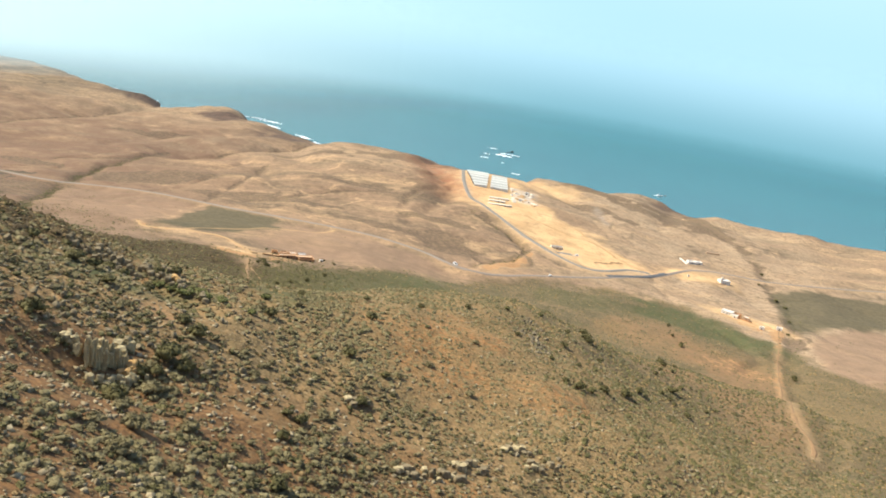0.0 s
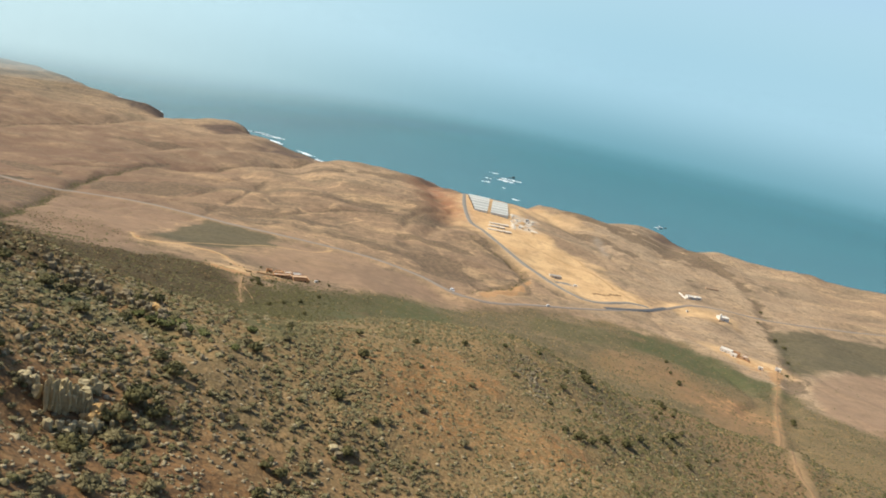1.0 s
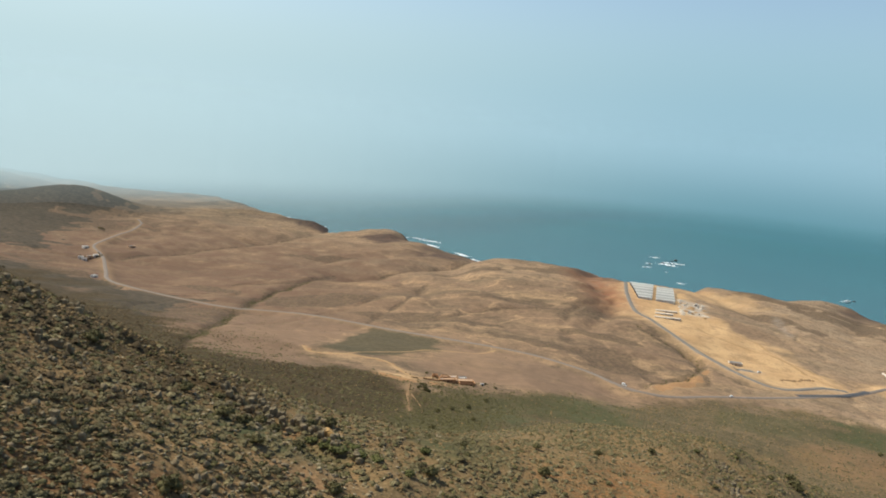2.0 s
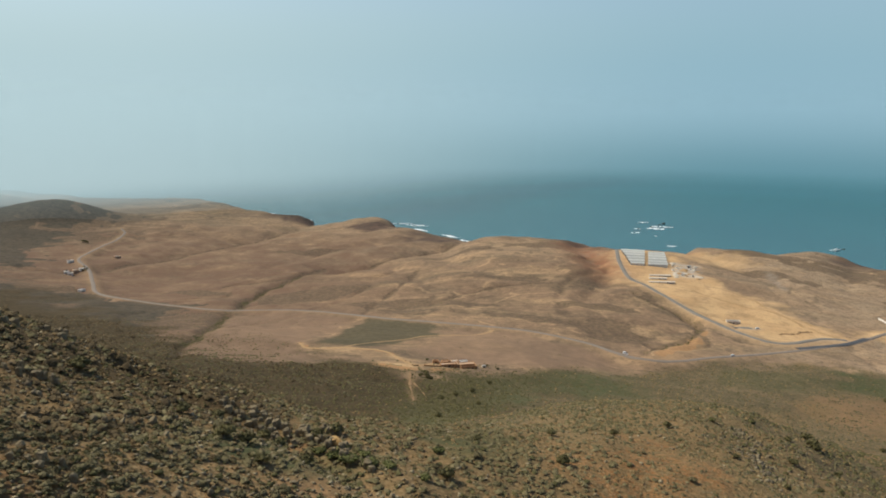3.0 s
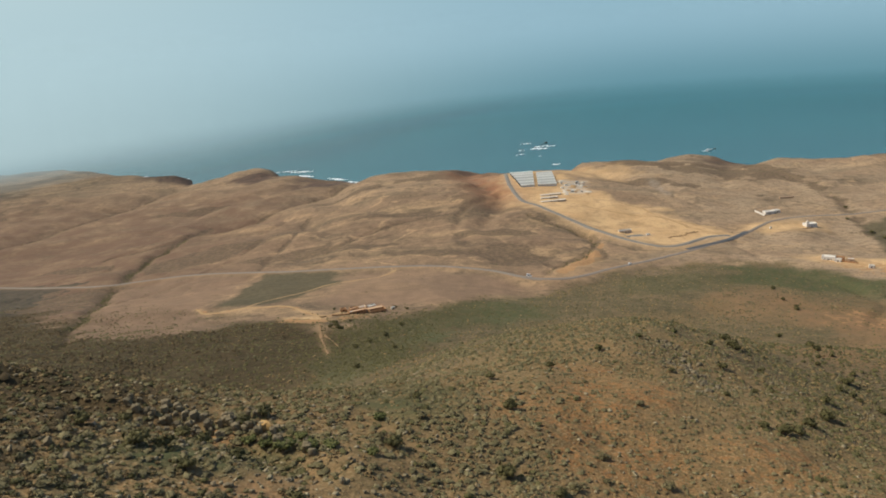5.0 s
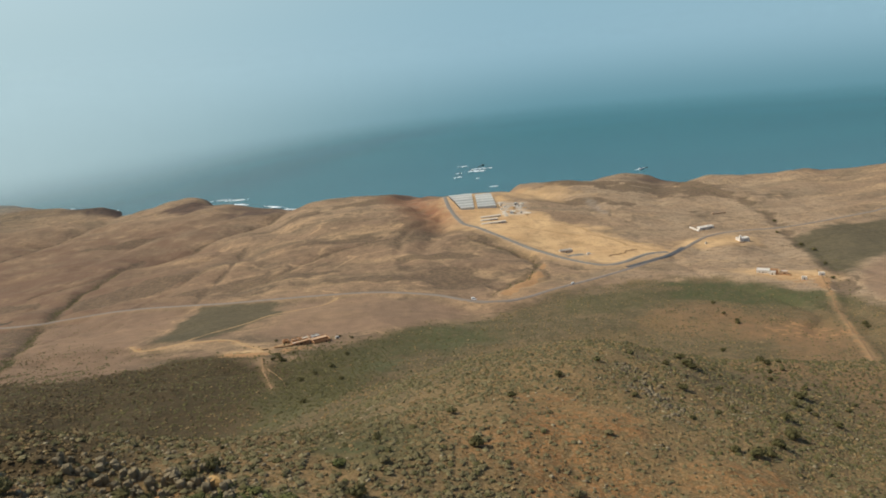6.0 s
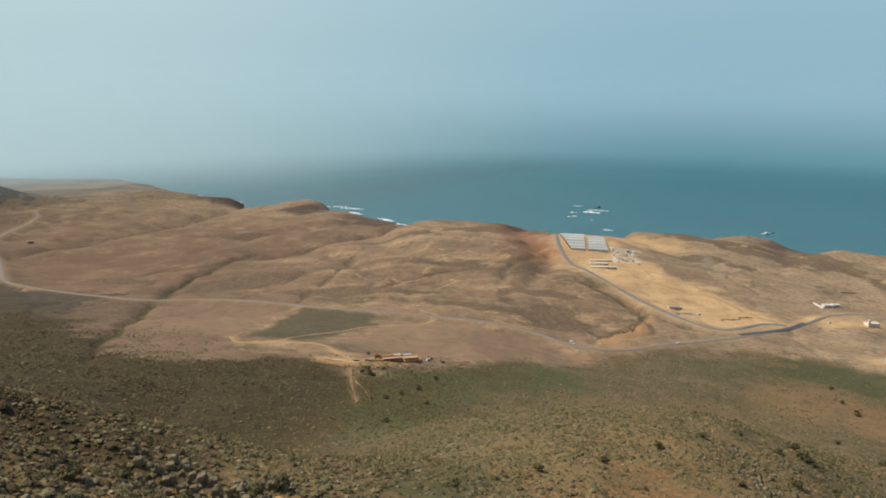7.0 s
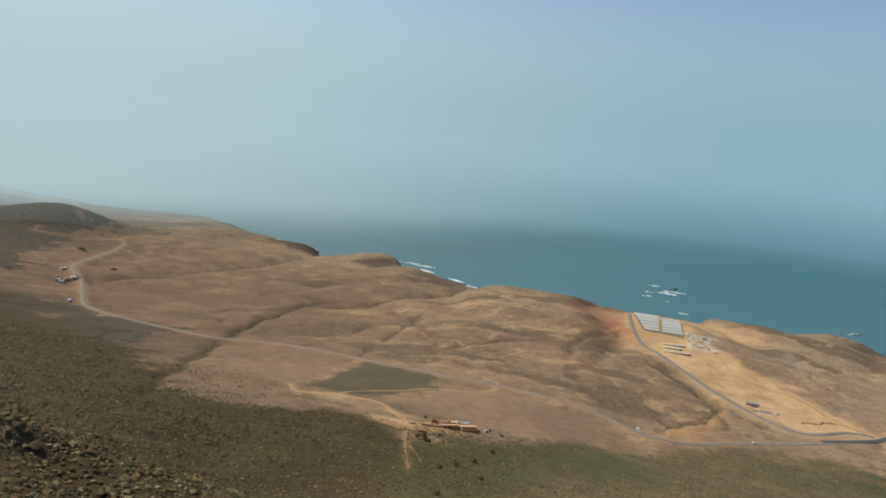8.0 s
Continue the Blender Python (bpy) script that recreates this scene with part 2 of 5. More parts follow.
    bare = mix(n, l, times(n, l, mottle(n, l, 3, 4, 0.52, 0.66, 36), 0.4), bare, (0.26, 0.17, 0.095))
    col = mix(n, l, times(n, l, mask("pink"), 0.7), col, mix(n, l, mottle(n, l, 14, 6, 0.35, 0.65, 53), (0.258, 0.167, 0.106), (0.205, 0.135, 0.086)))
    col = mix(n, l, mask("bare"), col, bare)
    col = mix(n, l, times(n, l, patchy(n, l, mask("ochre"), 7, 99), 0.75), col, mix(n, l, mottle(n, l, 4, 6, 0.35, 0.65, 98), (0.40, 0.225, 0.10), (0.31, 0.175, 0.085)))
    col = mix(n, l, times(n, l, mask("gravel"), mottle(n, l, 9, 6, 0.25, 0.6, 67)), col, (0.40, 0.36, 0.30))
    col = mix(n, l, times(n, l, mask("field"), 0.9), col, mix(n, l, mottle(n, l, 6, 5, 0.4, 0.6, 37), (0.08, 0.071, 0.042), (0.11, 0.092, 0.054)))
    col = mix(n, l, times(n, l, mask("rust"), mottle(n, l, 22, 5, 0.2, 0.6, 55)), col, (0.26, 0.12, 0.065))
    col = mix(n, l, mask("cliff"), col, mix(n, l, mottle(n, l, 12, 6, 0.35, 0.65, 9), (0.13, 0.085, 0.06), (0.075, 0.056, 0.044)))
    l.new(col, b.inputs["Base Color"])
    fine, coarse = n.new("ShaderNodeBump"), n.new("ShaderNodeBump")
    fine.inputs["Strength"].default_value, fine.inputs["Distance"].default_value = 0.7, 0.8
    coarse.inputs["Strength"].default_value, coarse.inputs["Distance"].default_value = 0.18, 2.5
    l.new(mottle(n, l, 2.5, 8, 0.2, 0.8, 2), fine.inputs["Height"])
    l.new(mottle(n, l, 26, 8, 0.2, 0.8, 12), coarse.inputs["Height"])
    l.new(coarse.outputs["Normal"], fine.inputs["Normal"])
    l.new(fine.outputs["Normal"], b.inputs["Normal"])
    return m


def sea_material():
    m, n, l, b = material("sea_water", 0.12)
    b.inputs["IOR"].default_value, b.inputs["Specular IOR Level"].default_value = 1.33, 0.5
    deep = mix(n, l, mottle(n, l, 420, 5, 0.3, 0.7, 0, (0.4, 1, 1)), (0.006, 0.074, 0.088), (0.009, 0.094, 0.104))
    deep = mix(n, l, times(n, l, mottle(n, l, 30, 5, 0.42, 0.7, 8, (0.5, 1.0, 1)), 0.5), deep, (0.004, 0.043, 0.053))
    deep = mix(n, l, times(n, l, mottle(n, l, 150, 5, 0.48, 0.7, 18, (0.3, 1.0, 1)), 0.5), deep, (0.012, 0.098, 0.104))
    l.new(deep, b.inputs["Base Color"])
    bumped(n, l, b, mottle(n, l, 16, 6, 0.2, 0.8, 4, (1, 1.8, 1)), 0.09, 0.5)
    return m


EARTH, SEA = ground_material(), sea_material()
ASPHALT = plain("asphalt", (0.19, 0.157, 0.124), (0.25, 0.202, 0.157), 9, 0.9)
TARMAC = plain("new_tarmac", (0.17, 0.16, 0.135), (0.24, 0.212, 0.17), 14, 0.9)
RUBBLE = plain("pale_rubble", (0.62, 0.54, 0.42), (0.48, 0.41, 0.31), 2, 0.95)
BITUMEN = plain("fresh_bitumen", (0.06, 0.062, 0.066), (0.10, 0.098, 0.095), 12, 0.7)
DIRT = plain("dirt", (0.45, 0.29, 0.14), (0.37, 0.23, 0.105), 5, 0.95)
LIME = plain("limewash", (0.76, 0.71, 0.62), (0.66, 0.60, 0.51), 3, 0.9)
MUD = plain("mud_wall", (0.46, 0.26, 0.125), (0.36, 0.19, 0.09), 2, 0.95)
ADOBE = plain("pink_plaster", (0.56, 0.385, 0.235), (0.47, 0.30, 0.18), 3, 0.95)
CONCRETE = plain("concrete", (0.42, 0.40, 0.36), (0.33, 0.31, 0.28), 3, 0.9)
SHEET = plain("greenhouse_film", (0.74, 0.73, 0.65), (0.60, 0.60, 0.53), 7, 0.5, per_object=0.25)
OLDFILM = plain("dusty_film", (0.45, 0.45, 0.39), (0.56, 0.55, 0.48), 6, 0.6, per_object=0.3)
SPOIL = plain("dug_earth", (0.32, 0.20, 0.10), (0.22, 0.145, 0.078), 2, 0.95)
TANWASH = plain("dusty_limewash", (0.64, 0.55, 0.43), (0.53, 0.44, 0.33), 3, 0.9)
# Dark wall colour that paints the shade between the greenhouse spans.
GAP_SHADE = plain("span_gap_shade", (0.12, 0.14, 0.125), (0.18, 0.19, 0.17), 4, 0.8)
DARK = plain("dark_opening", (0.03, 0.026, 0.022), (0.05, 0.042, 0.035), 1, 0.8, bump=0)
PAINT = plain("white_paint", (0.8, 0.8, 0.79), (0.72, 0.72, 0.70), 1, 0.35, bump=0)
GLASS = plain("tinted_glass", (0.02, 0.025, 0.03), (0.03, 0.035, 0.04), 1, 0.12, bump=0)
RUBBER = plain("rubber", (0.02, 0.02, 0.02), (0.03, 0.03, 0.03), 0.5, 0.9, bump=0)
ROCK = islands("weathered_rock", (0.17, 0.13, 0.075), (0.27, 0.215, 0.122), (0.43, 0.355, 0.21))
DULL = islands("dull_weathered_rock", (0.11, 0.085, 0.05), (0.19, 0.148, 0.085), (0.33, 0.265, 0.155))
OCHRE = plain("ochre_rock", (0.54, 0.33, 0.115), (0.42, 0.26, 0.11), 1.2, 0.9, per_object=0.25)
SLAB = plain("pale_rock", (0.57, 0.465, 0.255), (0.30, 0.235, 0.125), 0.7, 0.9, bump=0.8, per_object=0.5)
CRAG = plain("dull_rock", (0.34, 0.27, 0.155), (0.17, 0.13, 0.072), 0.6, 0.9, bump=0.8, per_object=0.8)
SEAROCK = plain("wet_rock", (0.05, 0.045, 0.04), (0.09, 0.075, 0.06), 4, 0.5)
LEAF = islands("grey_green_leaves", (0.12, 0.1, 0.045), (0.175, 0.146, 0.067), (0.255, 0.212, 0.104), clumps=2.5)
DRY = islands("dry_scrub", (0.155, 0.10, 0.041), (0.225, 0.15, 0.063), (0.33, 0.235, 0.108), clumps=2.0)
MID = islands("olive_scrub_leaves", (0.086, 0.079, 0.036), (0.122, 0.108, 0.052), (0.168, 0.142, 0.074), clumps=4.0)
FRESH = islands("fresh_green_leaves", (0.085, 0.092, 0.026), (0.13, 0.134, 0.04), (0.18, 0.172, 0.06), clumps=2.0)
BROWN = islands("brown_scrub_leaves", (0.066, 0.046, 0.021), (0.11, 0.078, 0.035), (0.185, 0.13, 0.06), clumps=5.0)
DEEP = islands("dark_green_leaves", (0.068, 0.063, 0.022), (0.107, 0.095, 0.034), (0.16, 0.137, 0.052), clumps=3.0)
PATHS = plain("trodden_earth", (0.30, 0.18, 0.085), (0.24, 0.15, 0.075), 3, 0.95)
BARK = plain("bark", (0.11, 0.08, 0.055), (0.16, 0.12, 0.08), 0.6, 0.95)
FOAM = plain("sea_foam", (0.85, 0.88, 0.88), (0.70, 0.76, 0.77), 5, 0.9)

# ---- the lie of the land ----
# Rounded hills and hollows: east, north, height added over a plain 50 m above the sea.
MOUNTAIN = [(-600, -100, 79), (-250, -100, 143), (50, -100, 151), (350, -100, 102), (700, -100, 31), (-600, 150, 78), (-250, 150, 16), (50, 150, -59), (350, 150, 4), (700, 150, 30), (-600, 420, 11), (-250, 420, 25), (50, 420, 32), (350, 420, 11), (700, 420, 19)]
SPURS = [(-200, 110, -3), (-200, 200, 5), (-200, 290, 8), (-200, 380, -4), (-120, 200, 13), (-120, 290, -18), (-120, 380, -5), (-40, 110, -15), (-40, 200, 16), (-40, 290, 4), (-40, 380, 16), (40, 110, -24), (40, 200, 7), (40, 290, 30), (40, 380, 26), (120, 200, 13), (120, 290, -28), (120, 380, 9), (200, 110, -12), (200, 200, 11), (200, 380, 31)]
PLAIN = [(-1900, 2000, 12), (-1300, 1900, -1), (-700, 1650, -14), (0, 1400, 45), (500, 1350, -44), (1200, 1300, 9), (-1300, 1000, 9), (-700, 1050, -48), (-200, 900, 18), (350, 850, -21), (1000, 700, 20), (-1500, 400, 57), (-1000, 500, 50)]
KNOLLS = [(-1430, 1740, 48, 80), (-1600, 1720, 26, 120), (-1950, 1700, 4, 260), (-1500, 2200, -20, 330), (-1800, 1800, -28, 300), (-1960, 1940, 36, 110), (-1650, 2250, -7, 200), (-70, 1665, -10, 50), (-30, 1585, -9, 60), (-365, 1720, -9, 55), (-600, 1880, -5, 120), (-900, 2000, -5, 90), (-172, 188, 12, 26), (-120, 224, 6, 18), (-57, 114, -4, 7)]
# The shore: east, north.
SHORE = [(-9000, 4200), (-3200, 2560), (-2200, 2330), (-1750, 2350), (-1500, 2400), (-1400, 2420), (-1350, 2375), (-1240, 2300), (-1150, 2225), (-1090, 2150), (-1000, 2118), (-905, 2108), (-870, 2072), (-822, 1973), (-720, 2011), (-660, 2100), (-622, 2074), (-598, 1990), (-480, 1914), (-395, 1856), (-330, 1802), (-210, 1861), (-115, 1863), (-60, 1815), (10, 1767), (75, 1719), (115, 1705), (150, 1791), (240, 1813), (300, 1790), (390, 1792), (440, 1728), (485, 1680), (540, 1706), (640, 1664), (740, 1634), (1000, 1587), (2000, 1410), (9000, 960)]


# How far inland the land begins to fall to the shore: east, metres.
BROW = [(-2200, 130), (-1000, 120), (-850, 130), (-650, 150), (-470, 230), (-300, 170), (-200, 380), (-20, 400), (70, 280), (110, 200), (160, 260), (300, 230), (370, 130), (430, 80), (540, 130), (620, 80), (2000, 80)]


def grain(x, y, size, seed):
    """Smooth value noise from -1 to 1 with lumps of the given size."""
    x, y = np.asarray(x, float) / size, np.asarray(y, float) / size
    ix, iy = np.floor(x), np.floor(y)
    fx, fy = x - ix, y - iy
    fx, fy = fx * fx * (3 - 2 * fx), fy * fy * (3 - 2 * fy)
    ix, iy = ix.astype(np.int64), iy.astype(np.int64)

    def corner(a, b):
        n = (a * 374761393 + b * 668265263 + seed * 1274126177) & 0x7FFFFFFF
        n = ((n ^ (n >> 13)) * 1103515245) & 0x7FFFFFFF
        return ((n ^ (n >> 16)) & 0xFFFF) / 32767.5 - 1

    low = corner(ix, iy) * (1 - fx) + corner(ix + 1, iy) * fx
    high = corner(ix, iy + 1) * (1 - fx) + corner(ix + 1, iy + 1) * fx
    return low * (1 - fy) + high * fy


def away(x, y, line):
    """Distance to a line of points, and how far along it the nearest place is (0 to 1)."""
    x, y = np.asarray(x, float), np.asarray(y, float)
    best, along = np.full(x.shape, 1e9), np.zeros(x.shape)
    for n, ((ax, ay), (bx, by)) in enumerate(zip(line[:-1], line[1:])):
        dx, dy = bx - ax, by - ay
        u = np.clip(((x - ax) * dx + (y - ay) * dy) / (dx * dx + dy * dy), 0, 1)
        d = np.hypot(x - ax - u * dx, y - ay - u * dy)
        along = np.where(d < best, (n + u) / (len(line) - 1), along)
        best = np.minimum(best, d)
    return best, along


def smooth(lo, hi, v):
    t = np.clip((np.asarray(v, float) - lo) / (hi - lo), 0, 1)
    return t * t * (3 - 2 * t)


def broad(x, y):
    """The land without its small relief."""
    x, y = np.asarray(x, float), np.asarray(y, float)
    h = np.full(x.shape, 50.0)
    for rows, r in ((MOUNTAIN, 260), (SPURS, 75), (PLAIN, 420)):
        for a, b, up in rows:
            h = h + up * np.exp(-((x - a) ** 2 + (y - b) ** 2) / (2 * r * r))
    for a, b, up, r in KNOLLS:
        h = h + up * np.exp(-((x - a) ** 2 + (y - b) ** 2) / (2 * r * r))
    return h


def inland(x, y):
    """Metres from the shore, along north."""
    sx, sy = np.array(SHORE, float).T
    return np.interp(x, sx, sy) + 14 * grain(x, y, 60, 3) + 6 * grain(x, y, 22, 4) - y


# Roads, tracks and water courses: east, north.
MAIN_ROAD = [(-1162, 1613), (-1117, 1562), (-1076, 1473), (-1057, 1407), (-1026, 1315), (-994, 1251), (-922, 1185), (-829, 1075), (-762, 998), (-699, 969), (-639, 948), (-585, 932), (-517, 918), (-416, 930), (-311, 902), (-263, 886), (-179, 875), (-107, 866), (-43, 835), (-8, 803), (20, 789), (52, 799), (98, 843), (184, 918), (247, 982), (275, 1012), (319, 1071), (352, 1106), (400, 1130), (485, 1145), (618, 1190), (760, 1220), (1500, 1250)]
SITE_ROAD = [(-15, 1470), (-9, 1342), (7, 1223), (31, 1179), (72, 1088), (124, 989), (151, 955), (169, 947), (190, 957), (216, 987), (236, 1006), (262, 1014)]
FARM_TRACK = [(-300, 684), (-285, 668), (-254, 679), (-239, 677), (-211, 674), (-187, 647), (-175, 634), (-166, 642), (-156, 660)]
FIELD_TRACK = [(-254, 683), (-240, 730), (-211, 771), (-169, 823), (-144, 860)]
FOOT_TRACK = [(-168, 600), (-155, 552), (-137, 498)]
GOAT_TRACK = [(-157, 568), (-139, 532), (-131, 505)]
GATE_TRACK = [(390, 880), (373, 835), (339, 746), (299, 645), (267, 559), (225, 465), (183, 368), (176, 327), (172, 317)]
STREAM = [(-313, 491), (-382, 622), (-400, 670), (-438, 760), (-470, 833), (-500, 906), (-525, 1007), (-541, 1110), (-544, 1235), (-505, 1330), (-430, 1420), (-370, 1560), (-335, 1740)]
WEST_VALLEY = [(-1000, 1130), (-919, 1165), (-906, 1287), (-866, 1481), (-834, 1595), (-809, 1700), (-800, 1940)]
SITE_GULLY = [(24, 826), (30, 850), (44, 884), (62, 908), (78, 938), (90, 968), (95, 1000), (86, 1030), (69, 1052), (51, 1064), (28, 1091), (13, 1110)]
RED_RAVINE = [(-60, 1050), (-49, 1078), (-33, 1155), (-27, 1234), (-45, 1359), (-72, 1450), (-100, 1600), (-60, 1750)]
EAST_GULLY = [(160, 280), (194, 355), (276, 536), (301, 614), (334, 704), (425, 924), (453, 1016), (467, 1130), (497, 1257), (507, 1382), (478, 1450), (470, 1590)]
DRAINS = [[(-324, 939), (-332, 1014), (-335, 1069), (-331, 1124), (-336, 1206), (-342, 1264)], [(-628, 1125), (-595, 1154), (-552, 1203), (-543, 1343)], [(-254, 997), (-222, 1066), (-181, 1109), (-136, 1141), (-88, 1172), (-45, 1240)], [(92, 1010), (92, 955), (88, 905), (62, 866), (40, 856), (26, 880)], [(18, 1149), (51, 1075), (73, 1045), (95, 1003)]]
ROCK_HOLLOW = [(-128, 190), (-104, 184), (-84, 182), (-66, 172), (-56, 166)]
COVE_GULLIES = [[(-640, 1300), (-600, 1500), (-470, 1640), (-420, 1790)], [(-300, 1150), (-340, 1240), (-420, 1330), (-505, 1330)], [(-180, 1180), (-250, 1270), (-330, 1400), (-370, 1560)], [(250, 1330), (190, 1440), (120, 1560), (112, 1630)], [(350, 1360), (400, 1500), (440, 1640)]]
# Plots of ground: corners east, north.
DARK_FIELD = [(-284, 690), (-307, 895), (-216, 868), (-193, 790), (-245, 690)]
PINK_FIELD = [(-345, 560), (-490, 885), (-432, 918), (-325, 905), (-296, 690), (-265, 590), (-280, 530)]
EAST_FIELD = [(376, 757), (432, 862), (528, 958), (560, 944), (592, 910), (520, 770), (461, 690), (406, 664), (382, 690)]
GREEN_FIELD = [(462, 1090), (560, 1150), (578, 1140), (800, 1190), (760, 1050), (600, 985), (471, 925), (400, 835), (410, 900)]
ROAD_FIELD = [(-190, 690), (-185, 860), (-100, 850), (-45, 818), (0, 775), (-60, 705), (-120, 680)]
SITE_GROUND = [(-21, 1455), (35, 1530), (90, 1440), (118, 1300), (150, 1225), (195, 1150), (235, 1095), (285, 1045), (262, 1014), (216, 987), (173, 960), (120, 1000), (66, 1108), (20, 1190), (-8, 1317)]
SAND_SCARP = [(34, 846), (34, 820), (52, 828), (74, 884), (90, 930), (98, 975), (84, 940), (68, 906), (50, 878)]
MAQUIS_PLOTS = [[(-1900, 1400), (-1706, 1640), (-1571, 1640), (-1456, 1640), (-1170, 1340), (-1049, 1074), (-1032, 951)], [(-1000, 840), (-932, 890), (-897, 964), (-788, 997), (-686, 955), (-565, 953), (-535, 737), (-516, 603), (-832, 770)]]
# The upper edge of the scrub on the mountain's foot.
SCRUB_EDGE = [(-9000, 900), (-3000, 900), (-1000, 930), (-800, 930), (-700, 860), (-560, 790), (-450, 690), (-330, 625), (-230, 628), (-170, 600), (-98, 648), (0, 728), (127, 838), (234, 874), (316, 818), (345, 770), (372, 715), (400, 650), (461, 672), (560, 760), (800, 900), (9000, 950)]


def near(x, y, line, reach):
    """1 on the line, 0 at that many metres from it."""
    return 1 - smooth(0, reach, away(x, y, line)[0])


def oval(x, y, cx, cy, rx, ry, turn=0.0):
    c, s = math.cos(radians(turn)), math.sin(radians(turn))
    u, v = (x - cx) * c + (y - cy) * s, -(x - cx) * s + (y - cy) * c
    return 1 - smooth(0.55, 1.4, np.hypot(u / rx, v / ry) + 0.35 * grain(x, y, 24, 41) + 0.2 * grain(x, y, 9, 42))


def plot(x, y, corners, soft=6.0):
    """1 inside a plot of ground with those corners, 0 outside, with a soft uneven edge."""
    inside = np.zeros(np.shape(x), bool)
    ring = corners + corners[:1]
    for (ax, ay), (bx, by) in zip(ring[:-1], ring[1:]):
        if ay != by:
            inside ^= ((ay > y) != (by > y)) & (x < (bx - ax) * (y - ay) / (by - ay) + ax)
    d = away(x, y, ring)[0]
    return smooth(-soft, soft, np.where(inside, d, -d) + 0.9 * soft * grain(x, y, 18, 43) + 0.6 * soft * grain(x, y, 7, 44))


def washes(x, y):
    """Narrow branching washes that drain the plain: 1 in their beds."""
    u, v = x + 25 * grain(x, y, 70, 24), y + 25 * grain(x, y, 70, 25)
    one = np.clip(1.15 - 15 * np.abs(grain(u, v * 0.7, 170, 26)), 0, 1)
    two = np.clip(1.1 - 11 * np.abs(grain(u, v * 0.7, 90, 27)), 0, 1) * smooth(-0.2, 0.3, grain(x, y, 260, 28))
    three = np.clip(1.1 - 8 * np.abs(grain(u, v * 0.8, 45, 29)), 0, 1) * smooth(0.0, 0.4, grain(x, y, 150, 30))
    return np.maximum.reduce([one, 0.75 * two, 0.5 * three]) * (0.55 + 0.45 * grain(x, y, 35, 32))


def height(x, y):
    x, y = np.asarray(x, float), np.asarray(y, float)
    base = broad(x, y)
    steep = smooth(85, 150, base)
    rough = steep * (2.2 * grain(x, y, 45, 11) + 1.1 * grain(x, y, 17, 12) + 0.45 * grain(x, y, 6, 13))
    rough = rough + (1 - steep) * (2.6 * grain(x, y, 210, 14) - 5.2 * np.abs(grain(x, y, 150, 15)) + 2.6 * grain(x, y, 70, 16) + 1.2 * grain(x, y, 28, 17) + 0.4 * grain(x, y, 13, 18))
    cuts = (1 - steep) * washes(x, y) * 3.8
    wander = 1 + 0.35 * grain(x, y, 30, 31)
    u, v = x + 5 * grain(x, y, 38, 33) + 2 * grain(x, y, 13, 34), y + 5 * grain(x, y, 38, 35) + 2 * grain(x, y, 13, 36)
    for line, deep, wide in ((STREAM, 5, 10), (WEST_VALLEY, 9, 40), (WEST_VALLEY, 4.4, 13), (SITE_GULLY, 4.4, 7), (RED_RAVINE, 9, 24), (EAST_GULLY, 4, 14)):
        d, along = away(u, v, line)
        grow = 0.55 + 0.9 * along * (deep > 4.5)
        cuts = cuts + deep * grow * np.exp(-((d / (wide * grow * wander)) ** 2))
    d, along = away(x, y, STREAM)
    cuts = cuts + 14 * smooth(0.62, 0.95, along) * np.exp(-((d / 75) ** 2))
    for line in COVE_GULLIES:
        d, along = away(x, y, line)
        cuts = cuts + (3 + 10 * along) * np.exp(-((d / (14 + 40 * along)) ** 2))
    for line in DRAINS:
        cuts = cuts + 2.2 * wander * np.exp(-((away(u, v, line)[0] / 5.5) ** 2))
    cuts = cuts + 3.0 * np.exp(-((away(x, y, ROCK_HOLLOW)[0] / 5.0) ** 2))
    level = np.maximum(near(x, y, MAIN_ROAD, 22), near(x, y, SITE_ROAD, 20))
    level = np.maximum(level, oval(x, y, 40, 1330, 75, 150))
    h = base + (rough - cuts) * (1 - 0.9 * level)
    s = inland(x, y)
    edge = 1 - (1 - np.clip(s / np.interp(x, *np.array(BROW, float).T), 0, 1)) ** 1.9
    return np.where(s > 0, h * edge + 0.3, -6 - 4 * smooth(0, 60, -s))


